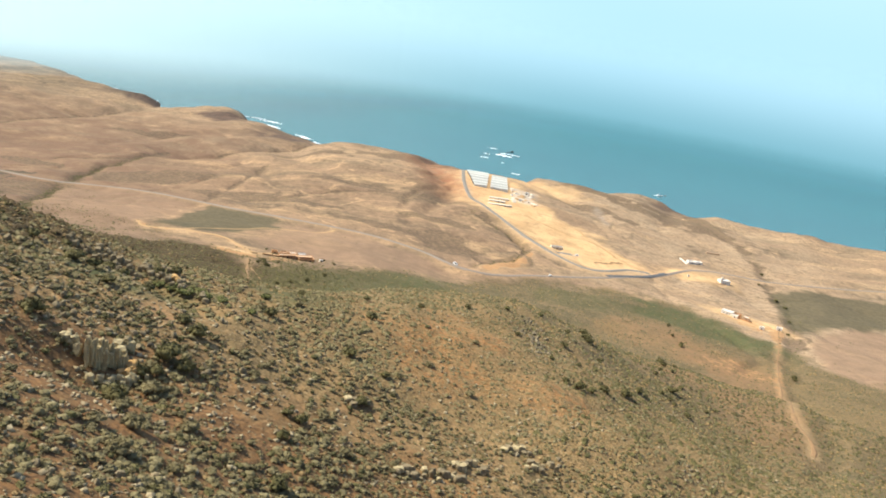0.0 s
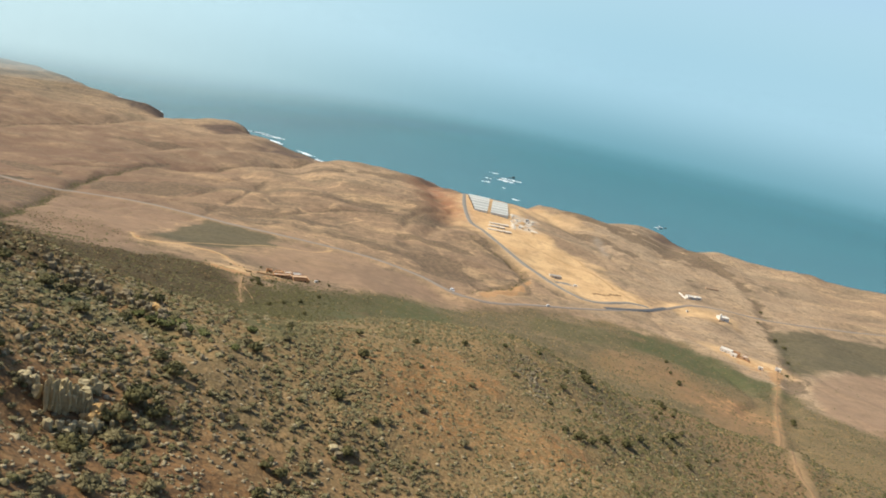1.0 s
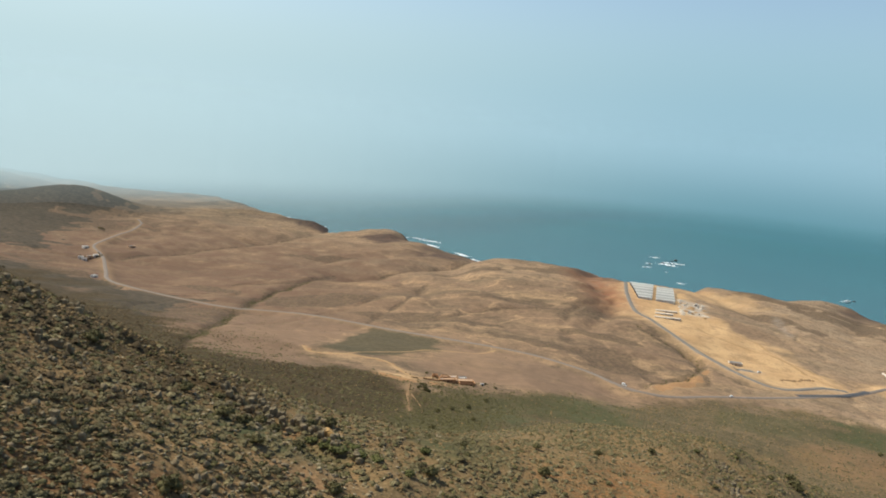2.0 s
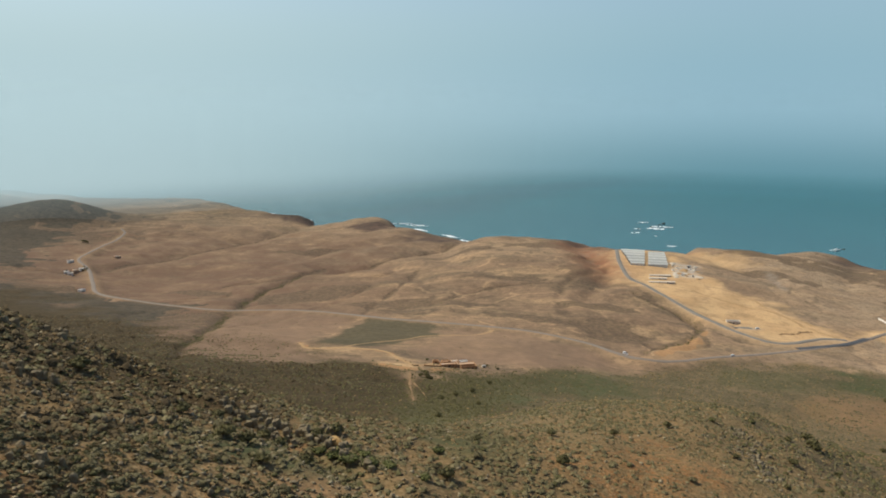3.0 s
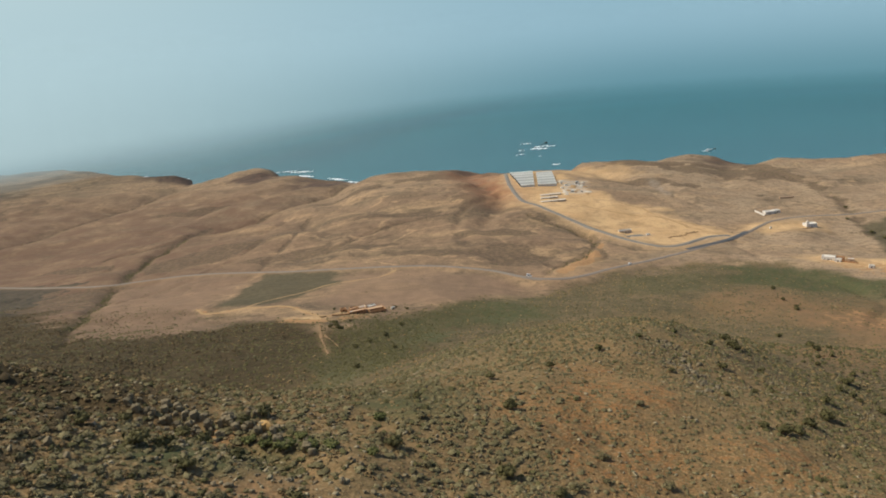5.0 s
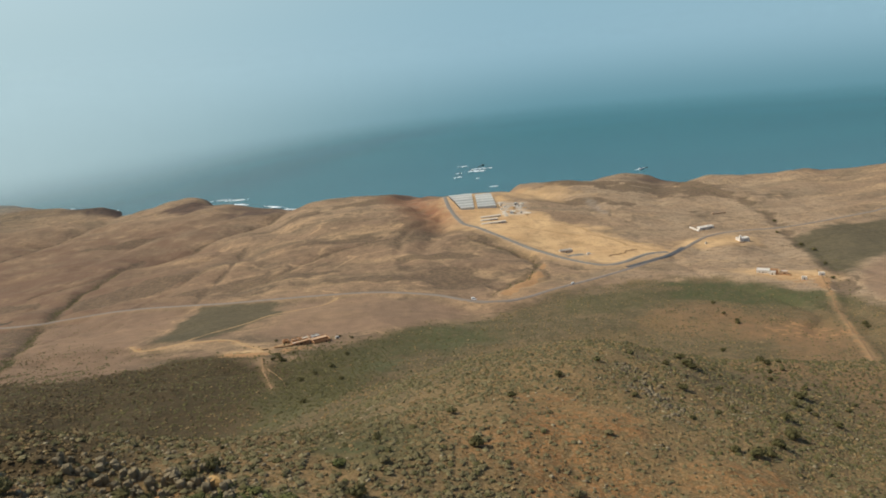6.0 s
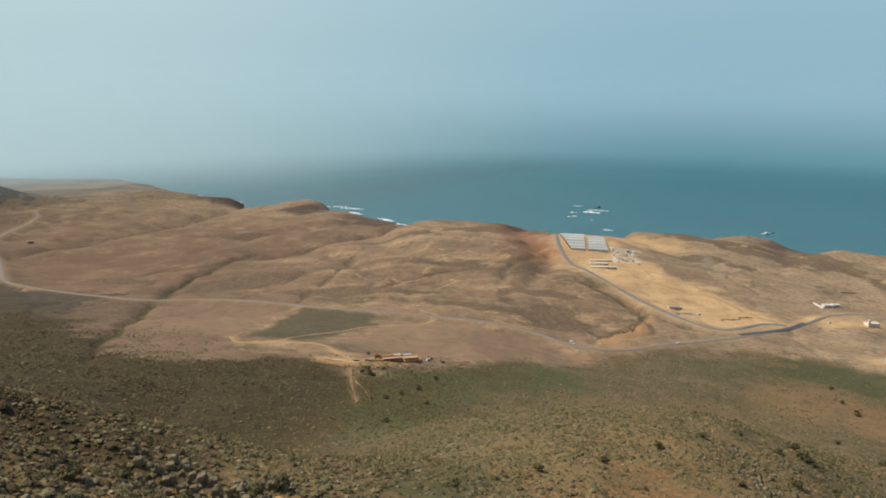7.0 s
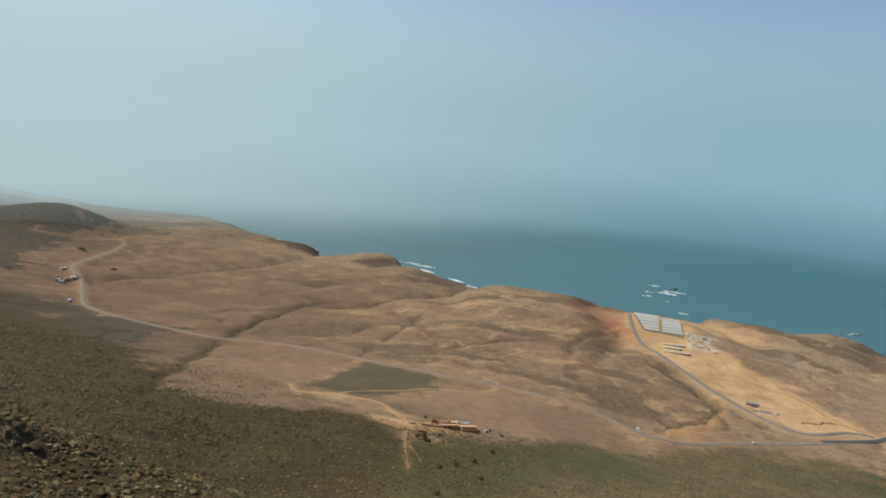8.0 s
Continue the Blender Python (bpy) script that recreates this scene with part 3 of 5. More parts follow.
def masks(x, y, h):
    """How much of each kind of cover the ground bears at a place; some masks also paint haze or shade."""
    ex, ey = np.array(SCRUB_EDGE, float).T
    out = {}
    fringe = 1 + 1.6 * (1 - smooth(-330, -180, x))
    out["scrub"] = smooth(-24, 24, (np.interp(x, ex, ey) - y) / fringe + 24 * grain(x, y, 45, 51) + 14 * grain(x, y, 15, 52) + 6 * grain(x, y, 7, 53))
    out["green"] = np.clip(sum(oval(x, y, *o) for o in ((90, 740, 90, 60, 40), (150, 800, 70, 40, 25), (285, 785, 85, 42, -25), (-112, 511, 40, 60, 0), (-95, 600, 60, 60, 20), (-60, 640, 90, 40, 35), (-200, 565, 90, 45, 0), (-330, 450, 150, 90, 40), (-120, 262, 26, 60, 20))) + 0.85 * smooth(250, 350, np.hypot(x, y) + 60 * (1 - smooth(-60, 0, x)) + 30 * grain(x, y, 60, 55)) * (0.75 + 0.35 * grain(x, y, 38, 56)), 0, 1)
    # Thick western growth; the darkening also stands in for that slope's shade.
    out["dense"] = np.clip((1 - smooth(-150, -45, x + 40 * grain(x, y, 55, 57))) * smooth(70, 125, y) * 0.95 + 0.7 * oval(x, y, -110, 186, 20, 26), 0, 1)
    out["olive"] = out["dense"] * smooth(165, 240, np.hypot(x, y))
    out["red"] = np.clip(sum(0.85 * oval(x, y, *o) for o in ((-2, 208, 20, 26, 20), (12, 232, 18, 16, 0), (33, 205, 14, 14, 0), (-36, 114, 14, 9, 10), (-60, 104, 12, 10, 0), (242, 611, 26, 50, -20), (215, 700, 30, 34, -20), (10, 130, 12, 14, 0), (-86, 178, 9, 7, 0), (0, 256, 10, 8, 0), (290, 690, 20, 30, 0), (235, 650, 30, 40, -20), (150, 702, 22, 34, -15))), 0, 1)
    out["tufty"] = 0.8 * smooth(120, 190, np.hypot(x, y)) * smooth(-75, -45, x) * (1 - 0.85 * out["red"]) * (0.8 + 0.3 * grain(x, y, 22, 62))
    out["rusty"] = np.clip(sum(0.6 * oval(x, y, *o) for o in ((195, 690, 40, 60, -20), (240, 650, 40, 45, 0), (248, 585, 30, 60, -20), (125, 400, 24, 60, -15), (158, 350, 26, 50, -15), (-98, 174, 7, 6, 0), (-62, 160, 9, 9, 0))), 0, 0.85)
    # Real sand eastwards; the northward term paints distance haze into the soil colour.
    out["sand_haze"] = 0.75 * smooth(40, 330, x + 40 * grain(x, y, 90, 58)) * (1 - 0.6 * smooth(500, 800, x)) + 0.4 * smooth(1150, 1500, y) * (1 - smooth(40, 330, x))
    out["lush"] = np.clip(sum(oval(x, y, *o) for o in ((285, 785, 85, 42, -25), (-115, 500, 28, 70, 0), (-105, 610, 55, 60, 20), (-112, 560, 36, 90, 5), (-102, 440, 22, 60, -8), (-60, 640, 80, 40, 35), (250, 800, 50, 40, -10), (-120, 262, 26, 60, 20), (-78, 166, 14, 8, 20), (-49, 218, 14, 30, 20))) + 0.4 * oval(x, y, 150, 775, 75, 36, 20), 0, 0.92)
    out["olive"] = out["olive"] * (1 - 0.75 * out["lush"])
    out["dense"] = out["dense"] * (1 - 0.6 * out["lush"] * smooth(300, 420, y))
    tracks = np.maximum.reduce([0.5 * near(x, y, FARM_TRACK, 7), 0.35 * near(x, y, FIELD_TRACK, 5), 0.35 * near(x, y, GATE_TRACK, 6), 0.25 * near(x, y, FOOT_TRACK, 6), 0.8 * oval(x, y, -180, 624, 22, 16), 0.5 * oval(x, y, -150, 645, 18, 10, 28), oval(x, y, 350, 860, 45, 25, -30), oval(x, y, 345, 1070, 60, 30, 20)])
    site = np.maximum.reduce([plot(x, y, SITE_GROUND, 9), 0.4 * plot(x, y, SAND_SCARP, 7), oval(x, y, 40, 1330, 70, 130), oval(x, y, 85, 1170, 55, 60, 30), oval(x, y, 165, 1060, 75, 45, 30), oval(x, y, 150, 1130, 70, 60, 40), 0.8 * oval(x, y, 145, 1500, 70, 70), 0.3 * oval(x, y, 55, 860, 22, 50, -20), 0.7 * near(x, y, SITE_ROAD, 26), 0.25 * near(x, y, MAIN_ROAD, 14)])
    out["bare"] = np.clip(np.maximum(tracks, site), 0, 1)
    out["field"] = np.clip(sum(oval(x, y, *o) for o in ((900, 1050, 180, 90, 0),)) + plot(x, y, DARK_FIELD, 5) + plot(x, y, GREEN_FIELD, 8), 0, 1)
    out["maquis"] = np.clip(sum(oval(x, y, *o) for o in ((-1450, 1640, 150, 140, 0), (-1600, 1700, 300, 200, 0), (-1250, 1420, 80, 110, 20), (-1130, 1180, 110, 90, 0), (-830, 900, 120, 45, -30), (-670, 830, 110, 40, -30), (-550, 730, 90, 40, -35), (-460, 650, 70, 40, -40))) + sum(plot(x, y, c, 22) for c in MAQUIS_PLOTS), 0, 0.9)
    out["ruddy"] = (1 - smooth(88, 128, np.hypot(x - HUB[0], y - HUB[1]) + 14 * grain(x, y, 14, 59))) * (1 - smooth(-18, 22, x))
    out["gravel"] = np.maximum.reduce([oval(x, y, 98, 1325, 24, 60), 0.28 * oval(x, y, 242, 1340, 9, 75, 0), 0.7 * oval(x, y, 148, 1025, 22, 12, 25), 0.5 * near(x, y, SITE_ROAD, 9)])
    out["pink"] = np.maximum.reduce([plot(x, y, PINK_FIELD, 14), plot(x, y, ROAD_FIELD, 10), plot(x, y, EAST_FIELD, 6)])
    # Strips along the beds: scrub, and the gullies' shade painted into the colour.
    out["heath"] = np.clip(sum(oval(x, y, *o) for o in ((-20, 930, 42, 36, 0), (-60, 1260, 40, 120, 0), (-480, 850, 120, 60, -10), (-460, 1060, 90, 45, 30), (-240, 1010, 90, 30, 0), (-90, 1560, 80, 70, 0), (250, 1590, 90, 50, 0), (420, 1500, 90, 70, -20), (-1700, 1650, 480, 260, 0), (-1430, 1730, 200, 150, 0), (-1350, 1480, 260, 120, 0), (-820, 960, 160, 70, -20), (-560, 800, 140, 60, -20), (-430, 1100, 45, 20, 10), (-344, 1005, 40, 16, 0), (-275, 990, 45, 18, 10), (-512, 1049, 35, 22, 0), (-640, 1068, 60, 22, 0), (-105, 932, 60, 16, -10), (-31, 1023, 50, 18, -10), (-14, 887, 34, 22, 0), (-186, 1180, 70, 20, 10), (-107, 1151, 50, 16, 0), (-300, 1430, 70, 30, 20), (-150, 1480, 70, 30, -10), (-620, 1500, 90, 30, 20), (225, 1400, 70, 30, -20), (330, 1500, 60, 30, -20))) + 0.8 * near(x, y, WEST_VALLEY, 16) + 0.9 * near(x + 5 * grain(x, y, 38, 33) + 2 * grain(x, y, 13, 34), y + 5 * grain(x, y, 38, 35) + 2 * grain(x, y, 13, 36), STREAM, 12) + 0.7 * near(x, y, EAST_GULLY, 26) + 0.9 * near(x, y, SITE_GULLY, 8) + sum(0.9 * near(x + 5 * grain(x, y, 38, 33) + 2 * grain(x, y, 13, 34), y + 5 * grain(x, y, 38, 35) + 2 * grain(x, y, 13, 36), line, 9) for line in DRAINS) + 0.6 * washes(x, y) * (y < 1650), 0, 1)
    out["ochre"] = np.clip(plot(x, y, SAND_SCARP, 5) + oval(x, y, -184, 612, 26, 12, 10) + 0.8 * oval(x, y, -150, 634, 18, 9, 28) + 0.5 * oval(x, y, 352, 830, 26, 30, 20) + 0.55 * near(x, y, GATE_TRACK, 11) * smooth(480, 560, y) * (1 - smooth(820, 860, y)) + 0.5 * oval(x, y, 250, 640, 30, 30) + 0.5 * near(x, y, FARM_TRACK, 9), 0, 1)
    out["russet"] = 0.9 * (1 - smooth(-560, -230, x + 60 * grain(x, y, 120, 63))) * smooth(600, 760, y) * (1 - smooth(1500, 1900, y))
    out["rust"] = np.clip(0.8 * near(x, y, RED_RAVINE, 75) * smooth(1150, 1300, y) + 0.6 * oval(x, y, 50, 1570, 70, 40), 0, 1)
    s = inland(x, y)
    heads = sum(oval(x, y, *o) for o in ((-608, 1850, 50, 60, 0), (-848, 1945, 50, 40, 0), (-440, 1668, 45, 35, 0), (-598, 1910, 45, 45, 0), (-838, 1980, 50, 32, 0), (-400, 1695, 45, 40, 0), (-600, 1805, 75, 45, -30), (-890, 1960, 70, 40, -10), (-635, 2045, 45, 45, 0), (-885, 2045, 55, 35, 0), (-430, 1760, 60, 70, -30), (-110, 1690, 60, 60, 0), (430, 1650, 50, 60, 0)))
    out["cliff"] = np.clip(1 - smooth(22, 75, s + 14 * grain(x, y, 35, 61)) + 0.75 * heads, 0, 1)
    return out


# One sheet of ground, finest where the land lies open to view.
HUB = (-15.0, 35.0)
BEARINGS = np.radians(np.concatenate([np.arange(-60, 60, 0.25), np.arange(60, 300, 3.0)]))


def rings():
    r, out = 8.0, [8.0]
    while r < 4600:
        r += max(0.02 * r if r < 60 else 0.0125 * r, 0.4) if r < 470 else 6.0 if r < 1950 else 0.03 * r
        out.append(r)
    return np.array(out)


RINGS = rings()
GX = HUB[0] + RINGS[:, None] * np.sin(BEARINGS)[None]
GY = HUB[1] + RINGS[:, None] * np.cos(BEARINGS)[None]
GZ = height(GX, GY)


def ground(x, y):
    """The height of the sheet of ground at places within the open view."""
    x, y = np.asarray(x, float), np.asarray(y, float)
    r, a = np.hypot(x - HUB[0], y - HUB[1]), np.degrees(np.arctan2(x - HUB[0], y - HUB[1])) % 360
    a = np.where(a >= 300, a - 360, a)
    ring = np.interp(r, RINGS, np.arange(len(RINGS)))
    turn = np.interp(a, np.degrees(BEARINGS), np.arange(len(BEARINGS)))
    i, j = np.minimum(ring.astype(int), len(RINGS) - 2), np.minimum(turn.astype(int), len(BEARINGS) - 2)
    u, v = ring - i, turn - j
    return (GZ[i, j] * (1 - v) + GZ[i, j + 1] * v) * (1 - u) + (GZ[i + 1, j] * (1 - v) + GZ[i + 1, j + 1] * v) * u


def sheet(name, verts, faces, mat):
    """A mesh object from arrays of vertices and of equal-sided faces."""
    me = bpy.data.meshes.new(name)
    verts, faces = np.asarray(verts, np.float32), np.asarray(faces, np.int32)
    me.vertices.add(len(verts))
    me.vertices.foreach_set("co", verts.ravel())
    me.loops.add(faces.size)
    me.loops.foreach_set("vertex_index", faces.ravel())
    me.polygons.add(len(faces))
    me.polygons.foreach_set("loop_start", np.arange(0, faces.size, faces.shape[1], dtype=np.int32))
    me.update(calc_edges=True)
    me.validate()
    me.materials.append(mat)
    return new(name, me)


def make_ground():
    rows, cols = GX.shape
    verts = np.stack([GX, GY, GZ], -1).reshape(-1, 3)
    i, j = np.meshgrid(np.arange(rows - 1), np.arange(cols), indexing="ij")
    k = (j + 1) % cols
    faces = np.stack([i * cols + j, i * cols + k, (i + 1) * cols + k, (i + 1) * cols + j], -1).reshape(-1, 4)
    hub = len(verts)
    verts = np.vstack([verts, [[*HUB, float(height(*HUB))]]])
    ob = sheet("ground", verts, faces, EARTH)
    bm = bmesh.new()
    bm.from_mesh(ob.data)
    bm.verts.ensure_lookup_table()
    for j in range(cols):
        bm.faces.new((bm.verts[hub], bm.verts[(j + 1) % cols], bm.verts[j]))
    bm.to_mesh(ob.data)
    bm.free()
    ob.data.polygons.foreach_set("use_smooth", np.ones(len(ob.data.polygons), bool))
    for name, v in masks(verts[:, 0], verts[:, 1], verts[:, 2]).items():
        ob.data.attributes.new(name, "FLOAT", "POINT").data.foreach_set("value", v.astype(np.float32))
    ob.data.update()
    tagged(ob, "dry tan coastal plain below a stony scrub-covered hillside", "ground", kind="structure")


make_ground()


def make_sea():
    bm = bmesh.new()
    bmesh.ops.create_circle(bm, cap_ends=True, segments=96, radius=60000)
    me = bpy.data.meshes.new("water")
    bm.to_mesh(me)
    bm.free()
    me.materials.append(SEA)
    tagged(new("water", me), "calm hazy blue-green sea with fine ripples", "sea", kind="structure")


make_sea()


def curve_points(line, step):
    """Evenly spaced places along a smooth curve through the line's points."""
    p = np.array(line, float)
    p = np.vstack([2 * p[0] - p[1], p, 2 * p[-1] - p[-2]])
    out = []
    for a, b, c, d in zip(p[:-3], p[1:-2], p[2:-1], p[3:]):
        n = max(2, int(np.hypot(*(c - b)) / step))
        for u in np.arange(n) / n:
            out.append(0.5 * (2 * b + (c - a) * u + (2 * a - 5 * b + 4 * c - d) * u * u + (3 * b - a - 3 * c + d) * u**3))
    return np.array(out + [p[-2]])


def ribbon(name, line, width, mat, label, lift=0.35, step=7.0, wear=0.0):
    """A road: a slightly crowned bed with shoulders that run down into the ground."""
    p = curve_points(line, step)
    side = np.gradient(p, axis=0)
    side = np.stack([side[:, 1], -side[:, 0]], -1) / np.hypot(*side.T)[:, None]
    across = np.array([-1.35, -1.0, -0.5, 0.0, 0.5, 1.0, 1.35]) * width / 2
    up = np.array([-0.9, -0.04, 0.03, 0.05, 0.03, -0.04, -0.9])
    half = 1 + wear * grain(p[:, 0], p[:, 1], 12, 71)
    xy = p[:, None] + side[:, None] * across[None, :, None] * half[:, None, None]
    z = np.max([ground(xy[..., 0], xy[..., 1]), ground(*p.T)[:, None] + 0 * xy[..., 0]], axis=0) + up + lift
    verts = np.concatenate([xy, z[..., None]], -1).reshape(-1, 3)
    i, j = np.meshgrid(np.arange(len(p) - 1), np.arange(6), indexing="ij")
    faces = np.stack([i * 7 + j, i * 7 + j + 1, (i + 1) * 7 + j + 1, (i + 1) * 7 + j], -1).reshape(-1, 4)
    tagged(sheet(name, verts, faces, mat), label, "road" if "road" in name else "track", kind="structure")


ribbon("road", MAIN_ROAD, 5.2, ASPHALT, "sun-bleached grey asphalt road across the plain")
ribbon("site_road", SITE_ROAD, 5.6, TARMAC, "grey new tarmac road down to the greenhouses", lift=0.45)
ribbon("slip_road", [(190, 932), (225, 962), (262, 999), (290, 1035)], 7.0, BITUMEN, "dark new tarmac slip road at the junction", lift=0.5)
ribbon("farm_track", FARM_TRACK, 2.6, DIRT, "pale ochre dirt track to the farm compound", 0.14, 4, 0.6)
ribbon("field_track", FIELD_TRACK, 1.9, DIRT, "ochre dirt track between the fields", 0.12, 4, 0.4)
ribbon("foot_track", FOOT_TRACK, 1.5, PATHS, "eroded ochre footpath down the slope", 0.2, 2, 0.9)
ribbon("goat_track", GOAT_TRACK, 1.0, PATHS, "narrow eroded footpath down the slope", 0.2, 2, 0.9)
ribbon("site_track", [(97, 1185), (129, 1150), (186, 1126), (218, 1095), (245, 1049), (268, 1022)], 4.0, DIRT, "pale ochre dirt haul track across the site", 0.3, 5, 0.4)
ribbon("slope_track", [(128, 1222), (160, 1203), (184, 1174), (205, 1115), (230, 1097), (262, 1075)], 2.6, DIRT, "pale ochre dirt track on the slope above the site", 0.2, 5, 0.5)
ribbon("gate_track", GATE_TRACK, 1.5, PATHS, "orange dirt track up to the hill farm", 0.1, 3, 0.9)


# ---- building blocks for things ----
def part(name, bm, mat, parent, label=""):
    """Links a bmesh as one mesh object under a thing or a part."""
    me = bpy.data.meshes.new(name)
    bmesh.ops.recalc_face_normals(bm, faces=bm.faces[:])
    bm.to_mesh(me)
    bm.free()
    me.materials.append(mat)
    ob = new(name, me)
    if parent:
        ob.parent = parent
    if label:
        ob["label"] = label
    return ob


def thing(name, x, y, turn=0.0, label="", category="", group="", sink=0.0):
    """An Empty on the ground that parents a thing's parts."""
    ob = new(name)
    ob.matrix_world = pose(x, y, float(ground(x, y)) - sink, 0, 0, turn)
    return tagged(ob, label, category, group)


def box(bm, x0, x1, y0, y1, z0, z1, soft=0.0):
    made = bmesh.ops.create_cube(bm, size=1)["verts"]
    for v in made:
        v.co = (x0 + (v.co.x + 0.5) * (x1 - x0), y0 + (v.co.y + 0.5) * (y1 - y0), z0 + (v.co.z + 0.5) * (z1 - z0))
    if soft:
        edges = {e for v in made for e in v.link_edges}
        bmesh.ops.bevel(bm, geom=list(edges), offset=soft, segments=2, affect="EDGES")
    return bm


def shell(bm, w, d, h, thick=0.4, gap=None):
    """Four walls round a rectangle; gap: a doorway in the south wall, from and to along it."""
    a, b = w / 2, d / 2
    if gap:
        box(bm, -a, gap[0], -b, -b + thick, -1.5, h)
        box(bm, gap[1], a, -b, -b + thick, -1.5, h)
        box(bm, gap[0], gap[1], -b, -b + thick, 2.1, h)
    else:
        box(bm, -a, a, -b, -b + thick, -1.5, h)
    box(bm, -a, a, b - thick, b, -1.5, h)
    box(bm, -a, -a + thick, -b + thick, b - thick, -1.5, h)
    box(bm, a - thick, a, -b + thick, b - thick, -1.5, h)
    return bm


def flat_house(x, y, w, d, h, turn, wall, roof, label, windows=2, door=True, name="house", group=""):
    """A flat-roofed house: walls with a parapet, roof, door and windows set into the walls."""
    root = thing(name, x, y, turn, label, "house", group)
    gap = (-0.55, 0.55) if door else None
    part("wall", shell(bmesh.new(), w, d, h + 0.5, gap=gap), wall, root)
    part("roof", box(bmesh.new(), -w / 2 + 0.4, w / 2 - 0.4, -d / 2 + 0.4, d / 2 - 0.4, h - 0.2, h), roof, root, "flat plastered roof")
    part("parapet", shell(bmesh.new(), w + 0.16, d + 0.16, 0.25, 0.5), wall, root).location.z = h + 0.5
    for ob in root.children:
        if ob.name.startswith("parapet"):
            for v in ob.data.vertices:
                v.co.z = max(v.co.z, -0.12)
    if door:
        part("door", box(bmesh.new(), -0.55, 0.55, -d / 2 + 0.12, -d / 2 + 0.2, -0.3, 2.08), DARK, root, "dark wooden door")
    for n in range(windows):
        cx = (-w / 2 + w / (windows + 1) * (n + 1)) + (1.4 if abs(-w / 2 + w / (windows + 1) * (n + 1)) < 1 else 0)
        frame_bm = bmesh.new()
        for x0, x1, z0, z1 in ((-0.6, 0.6, 1.0, 1.1), (-0.6, 0.6, 2.0, 2.1), (-0.6, -0.5, 1.1, 2.0), (0.5, 0.6, 1.1, 2.0)):
            box(frame_bm, cx + x0, cx + x1, -d / 2 - 0.06, -d / 2 + 0.02, z0, z1)
        win = part("window", frame_bm, wall, root)
        part("pane", box(bmesh.new(), cx - 0.5, cx + 0.5, -d / 2 - 0.03, -d / 2 - 0.01, 1.1, 2.0), DARK, win)
    return root


def low_wall(x, y, length, turn, h, thick, mat, label, name="wall_run", group=""):
    """A free-standing wall with a slightly uneven top that follows the ground."""
    bm = bmesh.new()
    n = max(3, int(length / 2.0))
    c, s = math.cos(radians(turn)), math.sin(radians(turn))
    base = float(ground(x, y))
    cols = []
    for i in range(n + 1):
        u = -length / 2 + length * i / n
        z = float(ground(x + u * c, y + u * s)) - base
        top = z + h * (1 + 0.15 * float(grain(x + u, y, 2.3, 81)))
        cols.append([bm.verts.new((u, v, w)) for v, w in ((-thick / 2, z - 1.5), (thick / 2, z - 1.5), (thick / 2 * 0.8, top), (-thick / 2 * 0.8, top))])
    for a, b in zip(cols[:-1], cols[1:]):
        for k in range(4):
            bm.faces.new((a[k], a[(k + 1) % 4], b[(k + 1) % 4], b[k]))
    bm.faces.new(cols[0])
    bm.faces.new(cols[-1])
    ob = part(name, bm, mat, None)
    ob.matrix_world = pose(x, y, base, 0, 0, turn)
    return tagged(ob, label, "wall", group)


# ---- leaves, shrubs, trees and stones ----
def knobby(rng, subdiv, lo, hi, flat=0.8):
    """A rough rounded clump: an icosphere with each corner pushed in or out."""
    bm = bmesh.new()
    bmesh.ops.create_icosphere(bm, subdivisions=subdiv, radius=1.0)
    for v in bm.verts:
        v.co *= rng.uniform(lo, hi)
        v.co.z *= flat
    verts = np.array([v.co[:] for v in bm.verts])
    faces = np.array([[v.index for v in f.verts] for f in bm.faces])
    bm.free()
    return verts, faces


def chips(rng):
    """A small angular stone."""
    v = np.array([(x, y, z) for x in (-1, 1) for y in (-1, 1) for z in (-0.7, 0.7)], float)
    v += rng.uniform(-0.45, 0.45, v.shape)
    f = np.array([(0, 1, 3), (0, 3, 2), (4, 6, 7), (4, 7, 5), (0, 4, 5), (0, 5, 1), (2, 3, 7), (2, 7, 6), (0, 2, 6), (0, 6, 4), (1, 5, 7), (1, 7, 3)])
    return v, f


def spread(name, shapes, x, y, size, tall, rng, mat, label, category, sink=0.15):
    """Many loose pieces strewn over the ground, as one object of stuff."""
    verts, faces, at = [], [], 0
    z = ground(x, y)
    which, turn = rng.integers(0, len(shapes), len(x)), rng.uniform(0, 6.283, len(x))
    for k, (v, f) in enumerate(shapes):
        m = np.nonzero(which == k)[0]
        if not len(m):
            continue
        c, s = np.cos(turn[m])[:, None], np.sin(turn[m])[:, None]
        px = (v[None, :, 0] * c - v[None, :, 1] * s) * size[m, None] + x[m, None]
        py = (v[None, :, 0] * s + v[None, :, 1] * c) * size[m, None] + y[m, None]
        pz = v[None, :, 2] * (size * tall)[m, None] + z[m, None] + (size * tall)[m, None] * (0.6 - sink)
        verts.append(np.stack([px, py, pz], -1).reshape(-1, 3))
        faces.append((f[None] + (np.arange(len(m)) * len(v))[:, None, None] + at).reshape(-1, 3))
        at += len(m) * len(v)
    ob = sheet(name, np.vstack(verts), np.vstack(faces), mat)
    return tagged(ob, label, category, kind="stuff")


